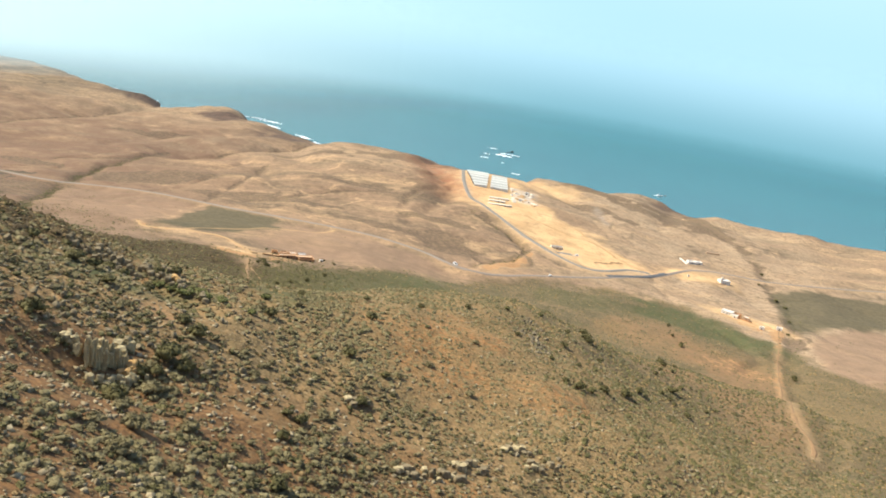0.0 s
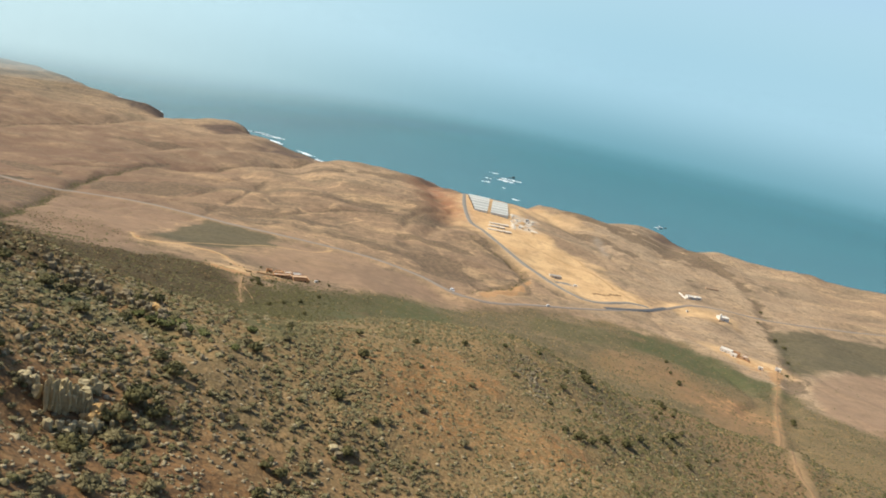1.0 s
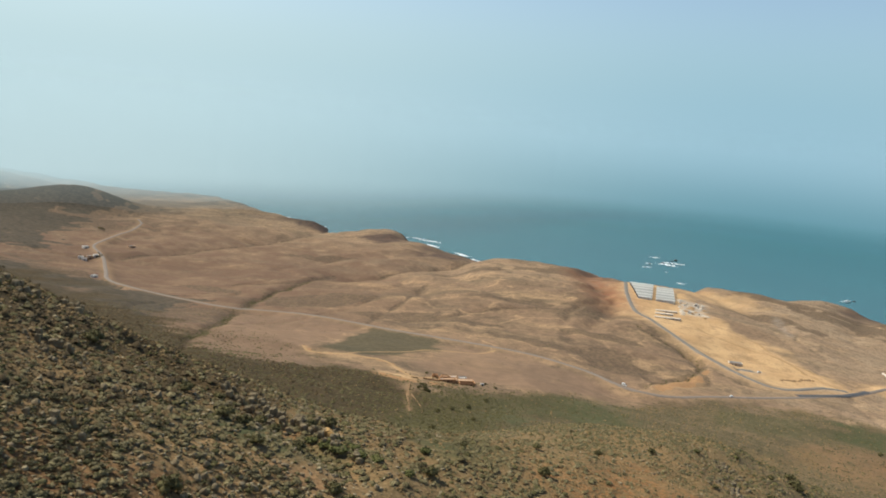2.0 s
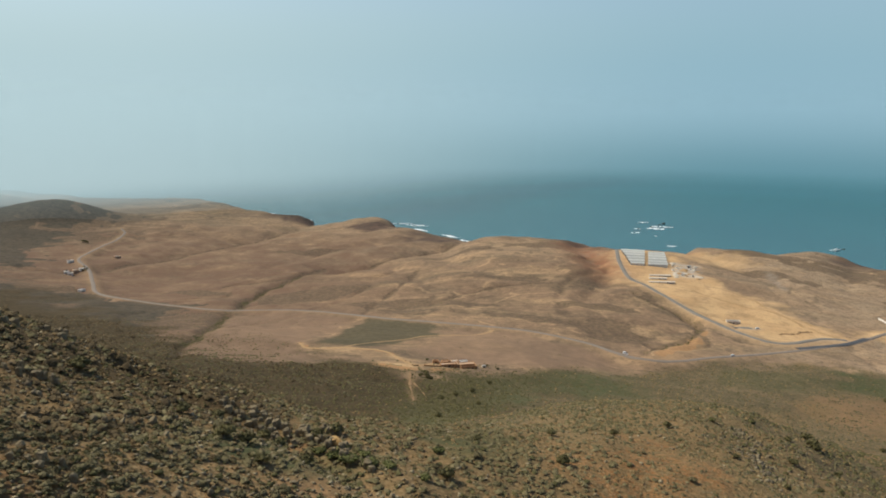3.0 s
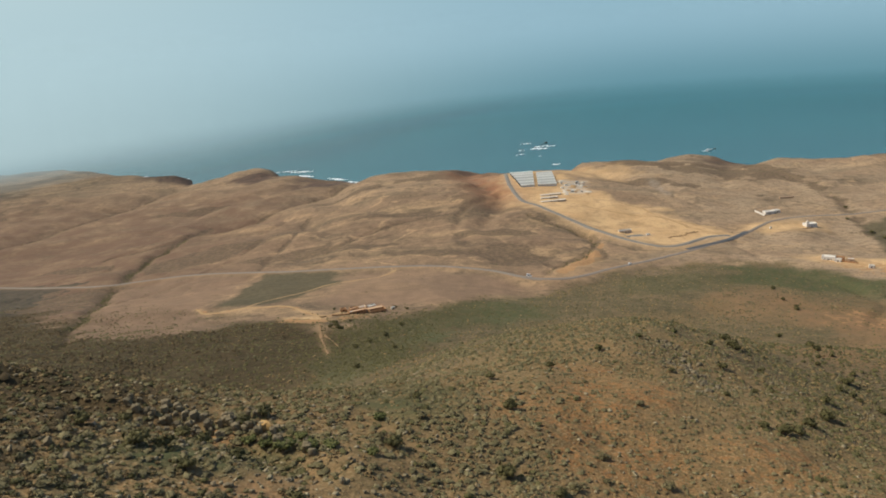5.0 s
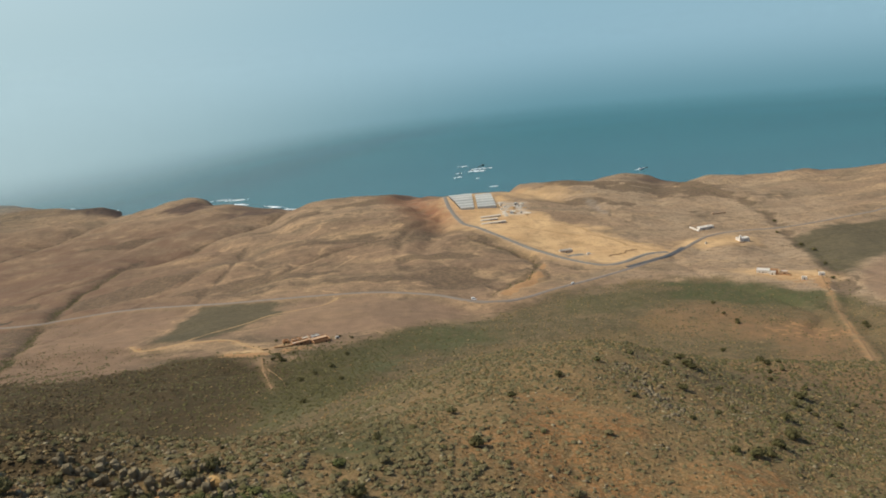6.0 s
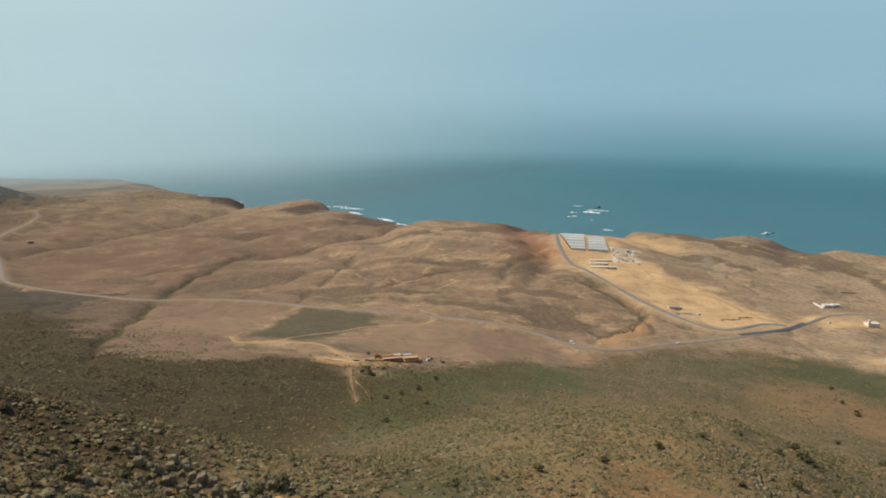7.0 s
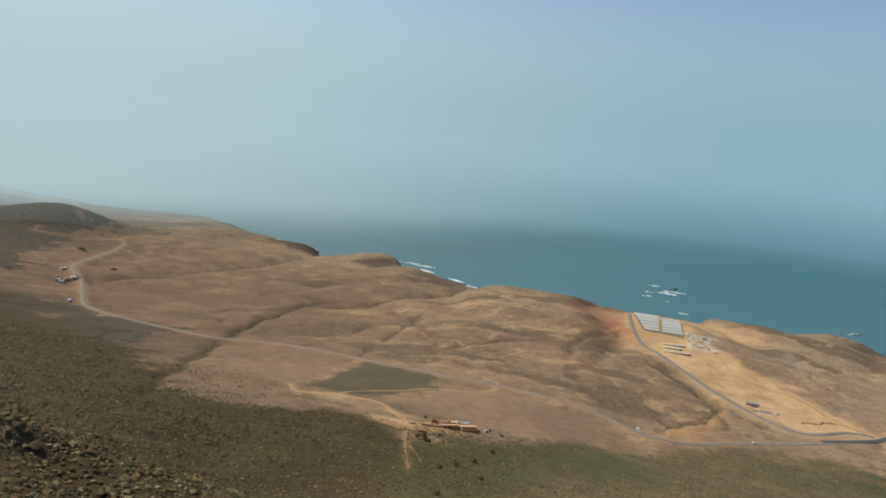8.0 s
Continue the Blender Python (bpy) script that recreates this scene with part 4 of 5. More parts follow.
def shrub(rng, name, leaf, label, category, lobes=9, cards=260, tall=0.8, trunk=0.35):
    """A shrub or small tree of unit radius: stems, and a crown of rough clumps and small leaf sprays."""
    root = new(name)
    stems = bmesh.new()
    for k in range(4):
        a = k * 1.57 + rng.uniform(-0.4, 0.4)
        lean = Matrix.Translation((0.08 * math.cos(a), 0.08 * math.sin(a), 0)) @ Matrix.Rotation(a, 4, "Z") @ Matrix.Rotation(rng.uniform(0.25, 0.6), 4, "Y")
        made = bmesh.ops.create_cone(stems, cap_ends=True, segments=6, radius1=0.07, radius2=0.03, depth=1.0)["verts"]
        bmesh.ops.transform(stems, matrix=lean @ Matrix.Translation((0, 0, 0.4)), verts=made)
    part("trunk", stems, BARK, root, "several short grey-brown stems")
    verts, faces, at = [], [], 0
    for k in range(lobes):
        v, f = knobby(rng, 2, 0.72, 1.12)
        a, r = k * 2.4, 0.62 * math.sqrt((k + 0.3) / lobes)
        s = rng.uniform(0.27, 0.4)
        c = np.array([r * math.cos(a), r * math.sin(a), trunk + tall * (0.62 - 0.5 * r * r) + rng.uniform(-0.1, 0.12)])
        verts.append(v * s + c)
        faces.append(f + at)
        at += len(v)
        for _ in range(cards // lobes):
            d = rng.normal(size=3)
            d /= np.linalg.norm(d)
            if d[2] < -0.5:
                continue
            p, e1 = c + d * s * rng.uniform(0.85, 1.45), rng.normal(size=3) * 0.085
            e2 = np.cross(d, e1) * 0.8
            verts.append(np.array([p - e1, p + e2 + d * 0.07, p + e1 + d * 0.04]))
            faces.append(np.array([[at, at + 1, at + 2]]))
            at += 3
    crown = sheet("crown", np.vstack(verts), np.vstack(faces), leaf)
    crown.parent = root
    tagged(root, label, category)
    return root


def set_out(kind, x, y, size, rng, tall=1.0, sink=0.1):
    """A copy of a thing on the ground, turned at random."""
    m = pose(x, y, float(ground(x, y)) - sink * size, 0, 0, rng.uniform(0, 360)) @ Matrix.Diagonal((size, size, size * tall, 1))
    return copy_thing(kind, m)


def boulder(rng, x, y, size, mat, label, tall=0.8, name="boulder", lean=0.0, group="rock outcrop"):
    """A weathered block with broken faces and worn edges."""
    bm = bmesh.new()
    bmesh.ops.create_icosphere(bm, subdivisions=2, radius=1.15)
    planes = [Vector(rng.normal(size=3)).normalized() for _ in range(9)]
    cuts = rng.uniform(0.62, 0.95, 9)
    for v in bm.verts:
        for p, c in zip(planes, cuts):
            over = v.co.dot(p) - c
            if over > 0:
                v.co -= p * over
        v.co += Vector(rng.uniform(-0.05, 0.05, 3))
        v.co.z *= tall
    ob = part(name, bm, mat, None)
    ob.matrix_world = pose(x, y, float(ground(x, y)) + size * tall * 0.45, lean, rng.uniform(-12, 12), rng.uniform(0, 360)) @ Matrix.Diagonal((size, size * rng.uniform(0.7, 1.0), size, 1))
    return tagged(ob, label, "rock", group)


# ---- the greenhouse site ----
def greenhouse(west_far, west_near, east_far, east_near, far, close, spans, label):
    """A block of long low film-covered spans side by side, with a gable wall at the near end."""
    root = thing("greenhouse", (west_far + east_far) / 2, (far + close) / 2, 0, label, "greenhouse", "greenhouses by the shore")
    ox, oy, oz = root.matrix_world.translation
    for n in range(spans):
        u0, u1 = n / spans, (n + 0.5) / spans
        y0, y1 = close + (far - close) * u0 - oy, close + (far - close) * u1 - oy
        x0, x1 = west_near + (west_far - west_near) * u0 - ox, east_near + (east_far - east_near) * u0 - ox
        low = min(float(ground(x0 + ox, y0 + oy)), float(ground(x1 + ox, y0 + oy))) - oz
        top = 4.6 + max(float(ground(x0 + ox, y1 + oy)), float(ground(x1 + ox, y1 + oy))) - oz
        roof = bmesh.new()
        ends = []
        for xx in (x0, x1):
            ring = []
            for k in range(9):
                a = math.pi * k / 8
                ring.append(roof.verts.new((xx, (y0 + y1) / 2 - (y1 - y0) / 2 * math.cos(a), top - 2.4 + 2.4 * math.sin(a))))
            ends.append(ring)
        for k in range(8):
            roof.faces.new((ends[0][k], ends[0][k + 1], ends[1][k + 1], ends[1][k]))
        for ring in ends:
            roof.faces.new(ring)
        span = part("roof_span", roof, (SHEET, OLDFILM)[n % 2], root)
        # Front wall in film; those in the gaps are painted dark as shade.
        part("side_wall", box(bmesh.new(), x0 + 0.1, x1 - 0.1, y0 + 0.1, y1 - 0.1, low - 1, top - 2.4), GAP_SHADE if n else SHEET, span, "side wall coloured dark for the shaded gap between spans" if n else "")
        for k in range(5):
            xx = x0 + (x1 - x0) * k / 4
            part("hoop", box(bmesh.new(), xx - 0.15, xx + 0.15, y0 - 0.05, y0 + 0.09, low - 1, top - 2.3), CONCRETE, span)
    return root


greenhouse(-8, 9, 35, 32, 1446, 1318, 11, "block of pale film-covered greenhouse spans beside the new road")
greenhouse(41, 38, 69, 69, 1446, 1322, 11, "block of pale film greenhouse spans on bare earth")


def long_shed(x, y, w, d, h, label):
    root = thing("long_shed", x, y, 12, label, "shed", "sheds below the greenhouses", 0.4)
    part("wall", shell(bmesh.new(), w, d, h), TANWASH, root)
    bm = box(bmesh.new(), -w / 2 - 0.4, w / 2 + 0.4, -d / 2 - 0.4, d / 2 + 0.4, h - 0.05, h + 0.25)
    for v in bm.verts:
        v.co.z += 0.12 * (d / 2 + v.co.y)
    part("roof", bm, TANWASH, root, "low pale sheet roof")
    for n in range(int(w / 12)):
        part("doorway", box(bmesh.new(), -w / 2 + 12 * n + 3, -w / 2 + 12 * n + 4.2, -d / 2 - 0.04, -d / 2 + 0.3, 0, 1.5), DARK, root)
    return root


long_shed(54, 1254, 33, 5, 1.7, "long low whitewashed shed on bare earth")
long_shed(50, 1231, 27, 5, 1.7, "long low grey-roofed shed on bare earth")
long_shed(55, 1209, 39, 4.5, 1.7, "long low whitewashed store by the road")


def crate(x, y, w, d, h, turn, mat, name, label, category):
    """A building-site container or stack with a lid and corner posts."""
    root = thing(name, x, y, turn, label, category, "site stores", 0.3)
    part("body", box(bmesh.new(), -w / 2, w / 2, -d / 2, d / 2, 0, h, 0.08), mat, root)
    part("lid", box(bmesh.new(), -w / 2 - 0.06, w / 2 + 0.06, -d / 2 - 0.06, d / 2 + 0.06, h + 0.01, h + 0.14), CONCRETE, root)
    part("door", box(bmesh.new(), -w / 4, w / 4, -d / 2 - 0.05, -d / 2 - 0.005, 0.2, h - 0.3), DARK, root)
    return root


def heap(x, y, r, h, label, mat, rng, name="earth_mound"):
    """A mound of tipped earth or gravel."""
    bm = bmesh.new()
    rings_, base = [], float(ground(x, y))
    for k in range(6):
        u = k / 5
        ring = []
        for j in range(18):
            a = j * math.tau / 18
            rr = r * (1 - u * 0.95) * (1 + 0.22 * float(grain(x + 3 * math.cos(a), y + 3 * math.sin(a), 1.7, 91)))
            ring.append(bm.verts.new((rr * math.cos(a), rr * math.sin(a), h * u ** 0.8 - (0.8 if k == 0 else 0) + rng.uniform(-0.1, 0.1))))
        rings_.append(ring)
    for a, b in zip(rings_[:-1], rings_[1:]):
        for j in range(18):
            bm.faces.new((a[j], a[(j + 1) % 18], b[(j + 1) % 18], b[j]))
    bm.faces.new(rings_[-1])
    ob = part(name, bm, mat, None)
    ob.matrix_world = pose(x, y, base, 0, 0, 0)
    return tagged(ob, label, "heap", "heaps on the site")


dice = np.random.default_rng(7)
for n in range(34):
    cx, cy = 76 + 44 * dice.random(), 1240 + 124 * dice.random()
    if n % 4:
        heap(cx, cy, dice.uniform(2, 6.5), dice.uniform(0.8, 2.2), "tipped heap of pale rubble by the greenhouses" if n % 2 else "tipped heap of pale sand by the greenhouses", RUBBLE if n % 2 else DIRT, dice)
    else:
        crate(cx, cy, dice.uniform(3, 6.5), 2.6, 2.6, dice.uniform(0, 180), (TANWASH, LIME, LIME)[n % 3], "site_container", "metal site container on bare earth", "container")
for n in range(13):
    heap(189 + 3.4 * n + dice.uniform(-1, 1), 1016 + 2.7 * n + dice.uniform(-3, 3), dice.uniform(1.8, 3.6), dice.uniform(1.0, 2.0), "heap of dug earth along the new road", SPOIL, dice)
flat_house(137, 1050, 17, 7, 3.2, 10, TANWASH, CONCRETE, "long dusty pale site office beside the new road", 3, name="site_office")
ribbon("site_yard", [(133, 1022), (144, 1026), (156, 1032)], 9, TARMAC, "grey gravel yard in front of the site office", 0.4, 4)


def vehicle(x, y, turn, label, long=4.6, tall=1.9, van=False, lift=0.5):
    """A parked car or van: body, cabin glass, lamps and four wheels."""
    root = thing("van" if van else "car", x, y, turn, label, "van" if van else "car", "vehicles on the road")
    root.matrix_world = Matrix.Translation((0, 0, lift)) @ root.matrix_world
    a, w = long / 2, 0.9
    part("body", box(bmesh.new(), -a, a, -w, w, 0.35, 1.0 if not van else 1.15, 0.12), PAINT, root)
    bm = box(bmesh.new(), -a * (0.95 if van else 0.55), a * 0.45, -w * 0.92, w * 0.92, 1.0, tall, 0.15)
    part("cabin", bm, PAINT, root)
    part("windscreen", box(bmesh.new(), a * 0.45, a * 0.47, -w * 0.8, w * 0.8, 1.1, tall - 0.15), GLASS, root, "dark windscreen")
    for s in (-1, 1):
        part("side_window", box(bmesh.new(), -a * 0.5, a * 0.35, s * w * 0.93 - 0.01, s * w * 0.93 + 0.01, 1.15, tall - 0.2), GLASS, root, "dark side window")
        part("headlight", box(bmesh.new(), a - 0.02, a + 0.03, s * 0.65 - 0.15, s * 0.65 + 0.15, 0.65, 0.85), GLASS, root)
        for u in (-0.62, 0.62):
            bm = bmesh.new()
            bmesh.ops.create_cone(bm, cap_ends=True, segments=16, radius1=0.34, radius2=0.34, depth=0.24)
            bmesh.ops.rotate(bm, verts=bm.verts[:], matrix=Matrix.Rotation(math.pi / 2, 3, "X"))
            bmesh.ops.translate(bm, verts=bm.verts[:], vec=(u * a, s * 0.85, 0.34))
            wheel = part("wheel", bm, RUBBER, root)
            bm = bmesh.new()
            bmesh.ops.create_cone(bm, cap_ends=True, segments=12, radius1=0.19, radius2=0.19, depth=0.27)
            bmesh.ops.rotate(bm, verts=bm.verts[:], matrix=Matrix.Rotation(math.pi / 2, 3, "X"))
            bmesh.ops.translate(bm, verts=bm.verts[:], vec=(u * a, s * 0.85, 0.34))
            part("rim", bm, CONCRETE, wheel, "grey steel rim")
    return root


vehicle(1, 801, -38, "white van on the sun-bleached asphalt road", 5.6, 2.4, True)
vehicle(111, 855, 42, "white car on the asphalt road below the hill", 4.4, 1.5)
vehicle(164, 1030, 20, "white pickup van parked at the site office", 5.2, 2.1, True, 0.6)

# ---- white buildings by the junction ----
low_wall(347, 1161, 24, -75, 2.6, 0.5, LIME, "whitewashed wall on the open plain", "boundary_wall")
flat_house(360, 1163, 13, 9, 3.2, 10, LIME, LIME, "small whitewashed house on the open plain", 2)
flat_house(373, 1170, 9, 8, 3.0, 10, LIME, LIME, "small whitewashed outbuilding on the open plain", 1)
crate(329, 1061, 2.4, 2.0, 3.0, 20, LIME, "pump_house", "tiny whitewashed pump house beside the road", "shed")
low_wall(428, 1281, 24, 12, 2.2, 2.5, ADOBE, "pale eroded earth bank on the plain", "earth_bank")


def mosque():
    root = flat_house(386, 1079, 15, 10, 4.0, 12, LIME, LIME, "whitewashed prayer house with a slim square tower", 3, name="prayer_house")
    part("tower", box(bmesh.new(), -7.4, -4.9, -4.9, -2.4, -1, 8.2, 0.06), LIME, root, "slim whitewashed tower")
    bm = bmesh.new()
    bmesh.ops.create_cone(bm, cap_ends=True, segments=8, radius1=1.1, radius2=0.1, depth=2.0)
    bmesh.ops.translate(bm, verts=bm.verts[:], vec=(-6.15, -3.65, 9.2))
    part("cap", bm, LIME, root)
    return root


mosque()
low_wall(376, 1064, 16, 8, 1.2, 0.8, ADOBE, "low earth wall in front of the prayer house", "yard_wall")

# ---- the hill farm above the gully ----
flat_house(325, 870, 13, 8, 3.4, -30, LIME, LIME, "whitewashed farmhouse at the edge of green scrub", 3)
flat_house(336, 867, 8, 6, 2.8, -30, MUD, MUD, "red-brown mud-walled barn beside the farmhouse", 1)
flat_house(343, 858, 7, 6, 3.0, -30, ADOBE, LIME, "ochre farm building with a pale roof", 1)
flat_house(331, 860, 6, 5, 2.4, -30, LIME, LIME, "low whitewashed shed at the farm", 0)
flat_house(352, 831, 5, 4, 2.4, -20, LIME, LIME, "small white hut beside the dirt track", 0)
flat_house(376, 842, 6, 4.5, 2.6, -20, LIME, LIME, "small white house beside the dirt track", 1)
low_wall(338, 855, 22, -35, 1.4, 0.6, MUD, "crumbling mud wall round the farmyard", "yard_wall")

# ---- the walled compound on the terrace ----
def courtyard(x, y, w, d, h, turn, wall, label):
    """A walled yard open to the sky, with one roofed room against its far wall."""
    root = thing("courtyard_house", x, y, turn, label, "house", "houses of the compound")
    part("wall", shell(bmesh.new(), w, d, h, 0.5, (w * 0.2, w * 0.2 + 1.1)), wall, root)
    part("roof", box(bmesh.new(), -w / 2 + 0.5, w / 2 - 0.5, d / 2 - d * 0.42, d / 2 - 0.5, h - 0.5, h - 0.25), ADOBE, root, "flat earth roof over the rear room")
    part("inner_wall", box(bmesh.new(), -w / 2 + 0.5, w / 2 - 0.5, d / 2 - d * 0.42 - 0.35, d / 2 - d * 0.42, -1.0, h - 0.2), wall, root)
    part("door", box(bmesh.new(), w * 0.2, w * 0.2 + 1.1, -d / 2 + 0.15, -d / 2 + 0.25, -0.3, 2.08), DARK, root, "dark wooden door")
    return root


COMPOUND = [
    (-148.5, 650, 14, 6, 2.4, 26, MUD, ADOBE, "red mud-walled farmhouse with a pink flat roof", 3),
    (-147.0, 667, 6, 5, 3.0, 28, ADOBE, LIME, "whitewashed-roofed pink room behind the farmhouses", 1),
    (-139.5, 672, 6.5, 5, 3.2, 28, CONCRETE, LIME, "pale concrete room behind the farmhouses", 1),
    (-154.0, 662, 6, 5, 2.4, 28, MUD, ADOBE, "small ochre mud room beside the stable", 1),
    (-161.0, 655, 5, 4, 2.2, 20, MUD, MUD, "low crumbling mud-brick stable", 0),
]
for x, y, w, d, h, turn, wall, roof, label, windows in COMPOUND:
    flat_house(x, y, w, d, h, turn, wall, roof, label, windows, group="houses of the compound")
courtyard(-133.5, 659, 14, 12, 3.2, 26, MUD, "red mud-walled courtyard house open to the sky")
courtyard(-146.0, 657, 9, 7, 2.6, 26, ADOBE, "pink plastered courtyard behind the farmhouse")
low_wall(-131.5, 675, 14, 112, 2.0, 0.6, ADOBE, "pink plastered courtyard wall", "courtyard_wall")
low_wall(-147, 677, 20, 28, 1.8, 0.6, MUD, "mud-brick courtyard wall", "courtyard_wall")
low_wall(-160, 640, 15, 25, 1.0, 0.9, MUD, "crumbling mud terrace wall below the track", "terrace_wall")
low_wall(-172, 630, 5, 40, 0.8, 0.9, SPOIL, "short dark dry-stone terrace wall", "terrace_wall")
low_wall(-155, 655, 9, 30, 1.8, 0.7, MUD, "crumbling mud wall beside the stable", "ruined_wall")
crate(-152.5, 647, 2.4, 1.8, 1.8, 28, LIME, "water_tank", "white water tank beside the farmhouse", "tank")
crate(-120.5, 667, 3.0, 2.2, 2.0, 28, LIME, "water_tank", "white cistern on the slope beside the compound", "tank")
for n in range(9):
    boulder(dice, -194 + 1.5 * n, 618 + 0.3 * n, dice.uniform(0.5, 0.9), SLAB, "pale boulder in a row beside the track", 0.7, group="stones along the track")

# ---- the far hamlet ----
for n, (x, y, w) in enumerate(((-952, 1166, 8), (-943, 1164, 9), (-944, 1180, 11), (-936, 1185, 8), (-996, 1231, 10), (-960, 1317, 12), (-799, 1011, 8))):
    flat_house(x, y, w, 7, 3.2, 30 + 8 * n, (LIME, ADOBE)[n % 3 == 2], LIME, "small pale house in the far hamlet beside the road", 2, group="hamlet houses")

# ---- rocks in the sea, breakers and the boat ----
def sea_rock(x, y, r, h, label):
    bm = bmesh.new()
    bmesh.ops.create_icosphere(bm, subdivisions=3, radius=1)
    for v in bm.verts:
        k = 1 + 0.5 * noise.fractal(v.co * 1.4 + Vector((x, y, 0)), 0.8, 2.0, 4)
        v.co = Vector((v.co.x * k * r, v.co.y * k * r * 0.7, v.co.z * k * h))
    ob = part("sea_rock", bm, SEAROCK, None)
    ob.matrix_world = pose(x, y, -0.2 * h, 0, 0, 30)
    return tagged(ob, label, "rock", "rocks in the sea")


def foam(name, x, y, long, wide, turn, label, seed):
    """A ragged patch of broken white water, a low swell with holes in it."""
    verts, faces, grid = [], [], {}
    rng = np.random.default_rng(seed)
    wide *= 1.35
    nu, nv = max(6, int(long / 1.6)), max(4, int(wide / 1.6))
    c, s = math.cos(radians(turn)), math.sin(radians(turn))
    for i in range(nu + 1):
        for j in range(nv + 1):
            u, v = (i / nu - 0.5) * long, (j / nv - 0.5) * wide
            px, py = u * c - v * s, u * s + v * c
            body = 1 - (2 * i / nu - 1) ** 2 * 0.8 - (2 * j / nv - 1) ** 2 + 0.75 * float(grain(x + px, y + py, 5.5, seed)) + 0.4 * float(grain(x + px, y + py, 2.2, seed + 1))
            if body > 0.3:
                grid[i, j] = len(verts)
                verts.append((px, py, 0.15 + 0.5 * min(body, 1.2)))
    for i, j in list(grid):
        q = [grid.get(k) for k in ((i, j), (i + 1, j), (i + 1, j + 1), (i, j + 1))]
        if None not in q:
            faces.append(q)
    if not faces:
        return None
    ob = sheet(name, verts, faces, FOAM)
    ob.location = (x, y, 0.0)
    return tagged(ob, label, "foam", "breaking waves")
for n, (x, y, r, h) in enumerate(((112, 2322, 7, 4), (100, 2300, 4, 2), (74, 2240, 5, 2), (40, 2195, 4, 2), (506, 1985, 4, 2))):
    sea_rock(x, y, r, h, "dark wet rock awash in white water")
BREAKERS = [(-560, 2090, 80, 22, -10), (-1090, 2215, 90, 28, -20), (-790, 2022, 60, 16, 30), (-535, 2010, 70, 14, -40), (-655, 2112, 40, 9, 20), (-560, 1985, 46, 10, -50), (-520, 1950, 60, 8, -40), (-470, 1920, 50, 8, -30), (-350, 1828, 50, 9, -30), (-300, 1812, 50, 8, 10), (-240, 1868, 40, 8, 30), (-170, 1872, 50, 8, 0), (-30, 1800, 40, 8, -30), (20, 1776, 40, 7, -30), (150, 1806, 30, 8, 20), (215, 1826, 46, 9, 10), (345, 1806, 50, 8, 0), (-980, 2118, 50, 10, -30), (-1060, 2170, 60, 10, -30), (-780, 1990, 40, 9, 30), (54, 2332, 34, 12, 5), (38, 2196, 22, 14, 0), (31, 2120, 26, 20, 10), (74, 2214, 44, 22, 15), (98, 2205, 34, 24, 0), (120, 2250, 40, 12, 10), (92, 2255, 50, 16, 20), (80, 2072, 12, 6, 0), (112, 1918, 26, 10, 0), (-1132, 2236, 60, 26, -30), (-612, 2112, 60, 14, 10), (-618, 2000, 40, 16, -30), (-588, 1972, 40, 14, -30), (-433, 1925, 70, 16, -40), (-385, 1868, 60, 18, -20), (-265, 1896, 40, 14, 0), (-112, 1864, 36, 16, -40), (-92, 1826, 40, 16, -35), (-64, 1806, 46, 16, -20), (258, 1838, 46, 26, -10), (312, 1800, 40, 12, -10), (390, 1874, 40, 10, 0), (-900, 2110, 30, 12, -20)]
for n, (x, y, long, wide, turn) in enumerate(BREAKERS):
    foam("breaking_wave", x, y, long, wide, turn, "ragged white foam of a wave breaking near rocks", 200 + 2 * n)


def fishing_boat(x, y, turn):
    """A small open boat with a wheelhouse."""
    root = new("fishing_boat")
    root.matrix_world = pose(x, y, 0, 0, 0, turn)
    tagged(root, "small white fishing boat riding off the headland", "boat")
    bm, rows = bmesh.new(), []
    for k in range(9):
        u = k / 8
        w, z = 2.6 * math.sin(math.pi * (0.12 + 0.88 * (1 - u ** 2.2)) * 0.5), 1.5 + 1.1 * u * u
        rows.append([bm.verts.new((-8 + 16 * u, s * w * f, zz)) for s, f, zz in ((-1, 1, z), (-1, 0.7, 0.0), (0, 0, -0.8), (1, 0.7, 0.0), (1, 1, z))])
    for a, b in zip(rows[:-1], rows[1:]):
        for k in range(4):
            bm.faces.new((a[k], a[k + 1], b[k + 1], b[k]))
        bm.faces.new((a[4], a[0], b[0], b[4]))
    bm.faces.new(rows[0])
    part("hull", bm, PAINT, root, "white hull")
    cabin = part("wheelhouse", box(bmesh.new(), -4.5, -0.5, -1.6, 1.6, 1.4, 4.2, 0.1), PAINT, root)
    part("window", box(bmesh.new(), -0.5, -0.45, -1.3, 1.3, 2.8, 3.7), GLASS, cabin, "dark wheelhouse window")
    bm = bmesh.new()
    bmesh.ops.create_cone(bm, cap_ends=True, segments=8, radius1=0.12, radius2=0.06, depth=6)
    bmesh.ops.translate(bm, verts=bm.verts[:], vec=(0.8, 0, 4.4))
    part("mast", bm, CONCRETE, root)


fishing_boat(488, 1968, 8)
foam("breaking_wave", 478, 1962, 26, 5, 8, "thin white wake beside the fishing boat", 300)

# ---- trees and large bushes ----
dice = np.random.default_rng(21)
DARK_BUSHES = [shrub(dice, "bush", DEEP, "dark green rounded bush on the stony slope", "bush", 9, 430, 0.85) for _ in range(3)]
PALE_BUSHES = [shrub(dice, "bush", LEAF, "grey-green rounded bush on the stony slope", "bush", 8, 400, 0.75) for _ in range(3)]
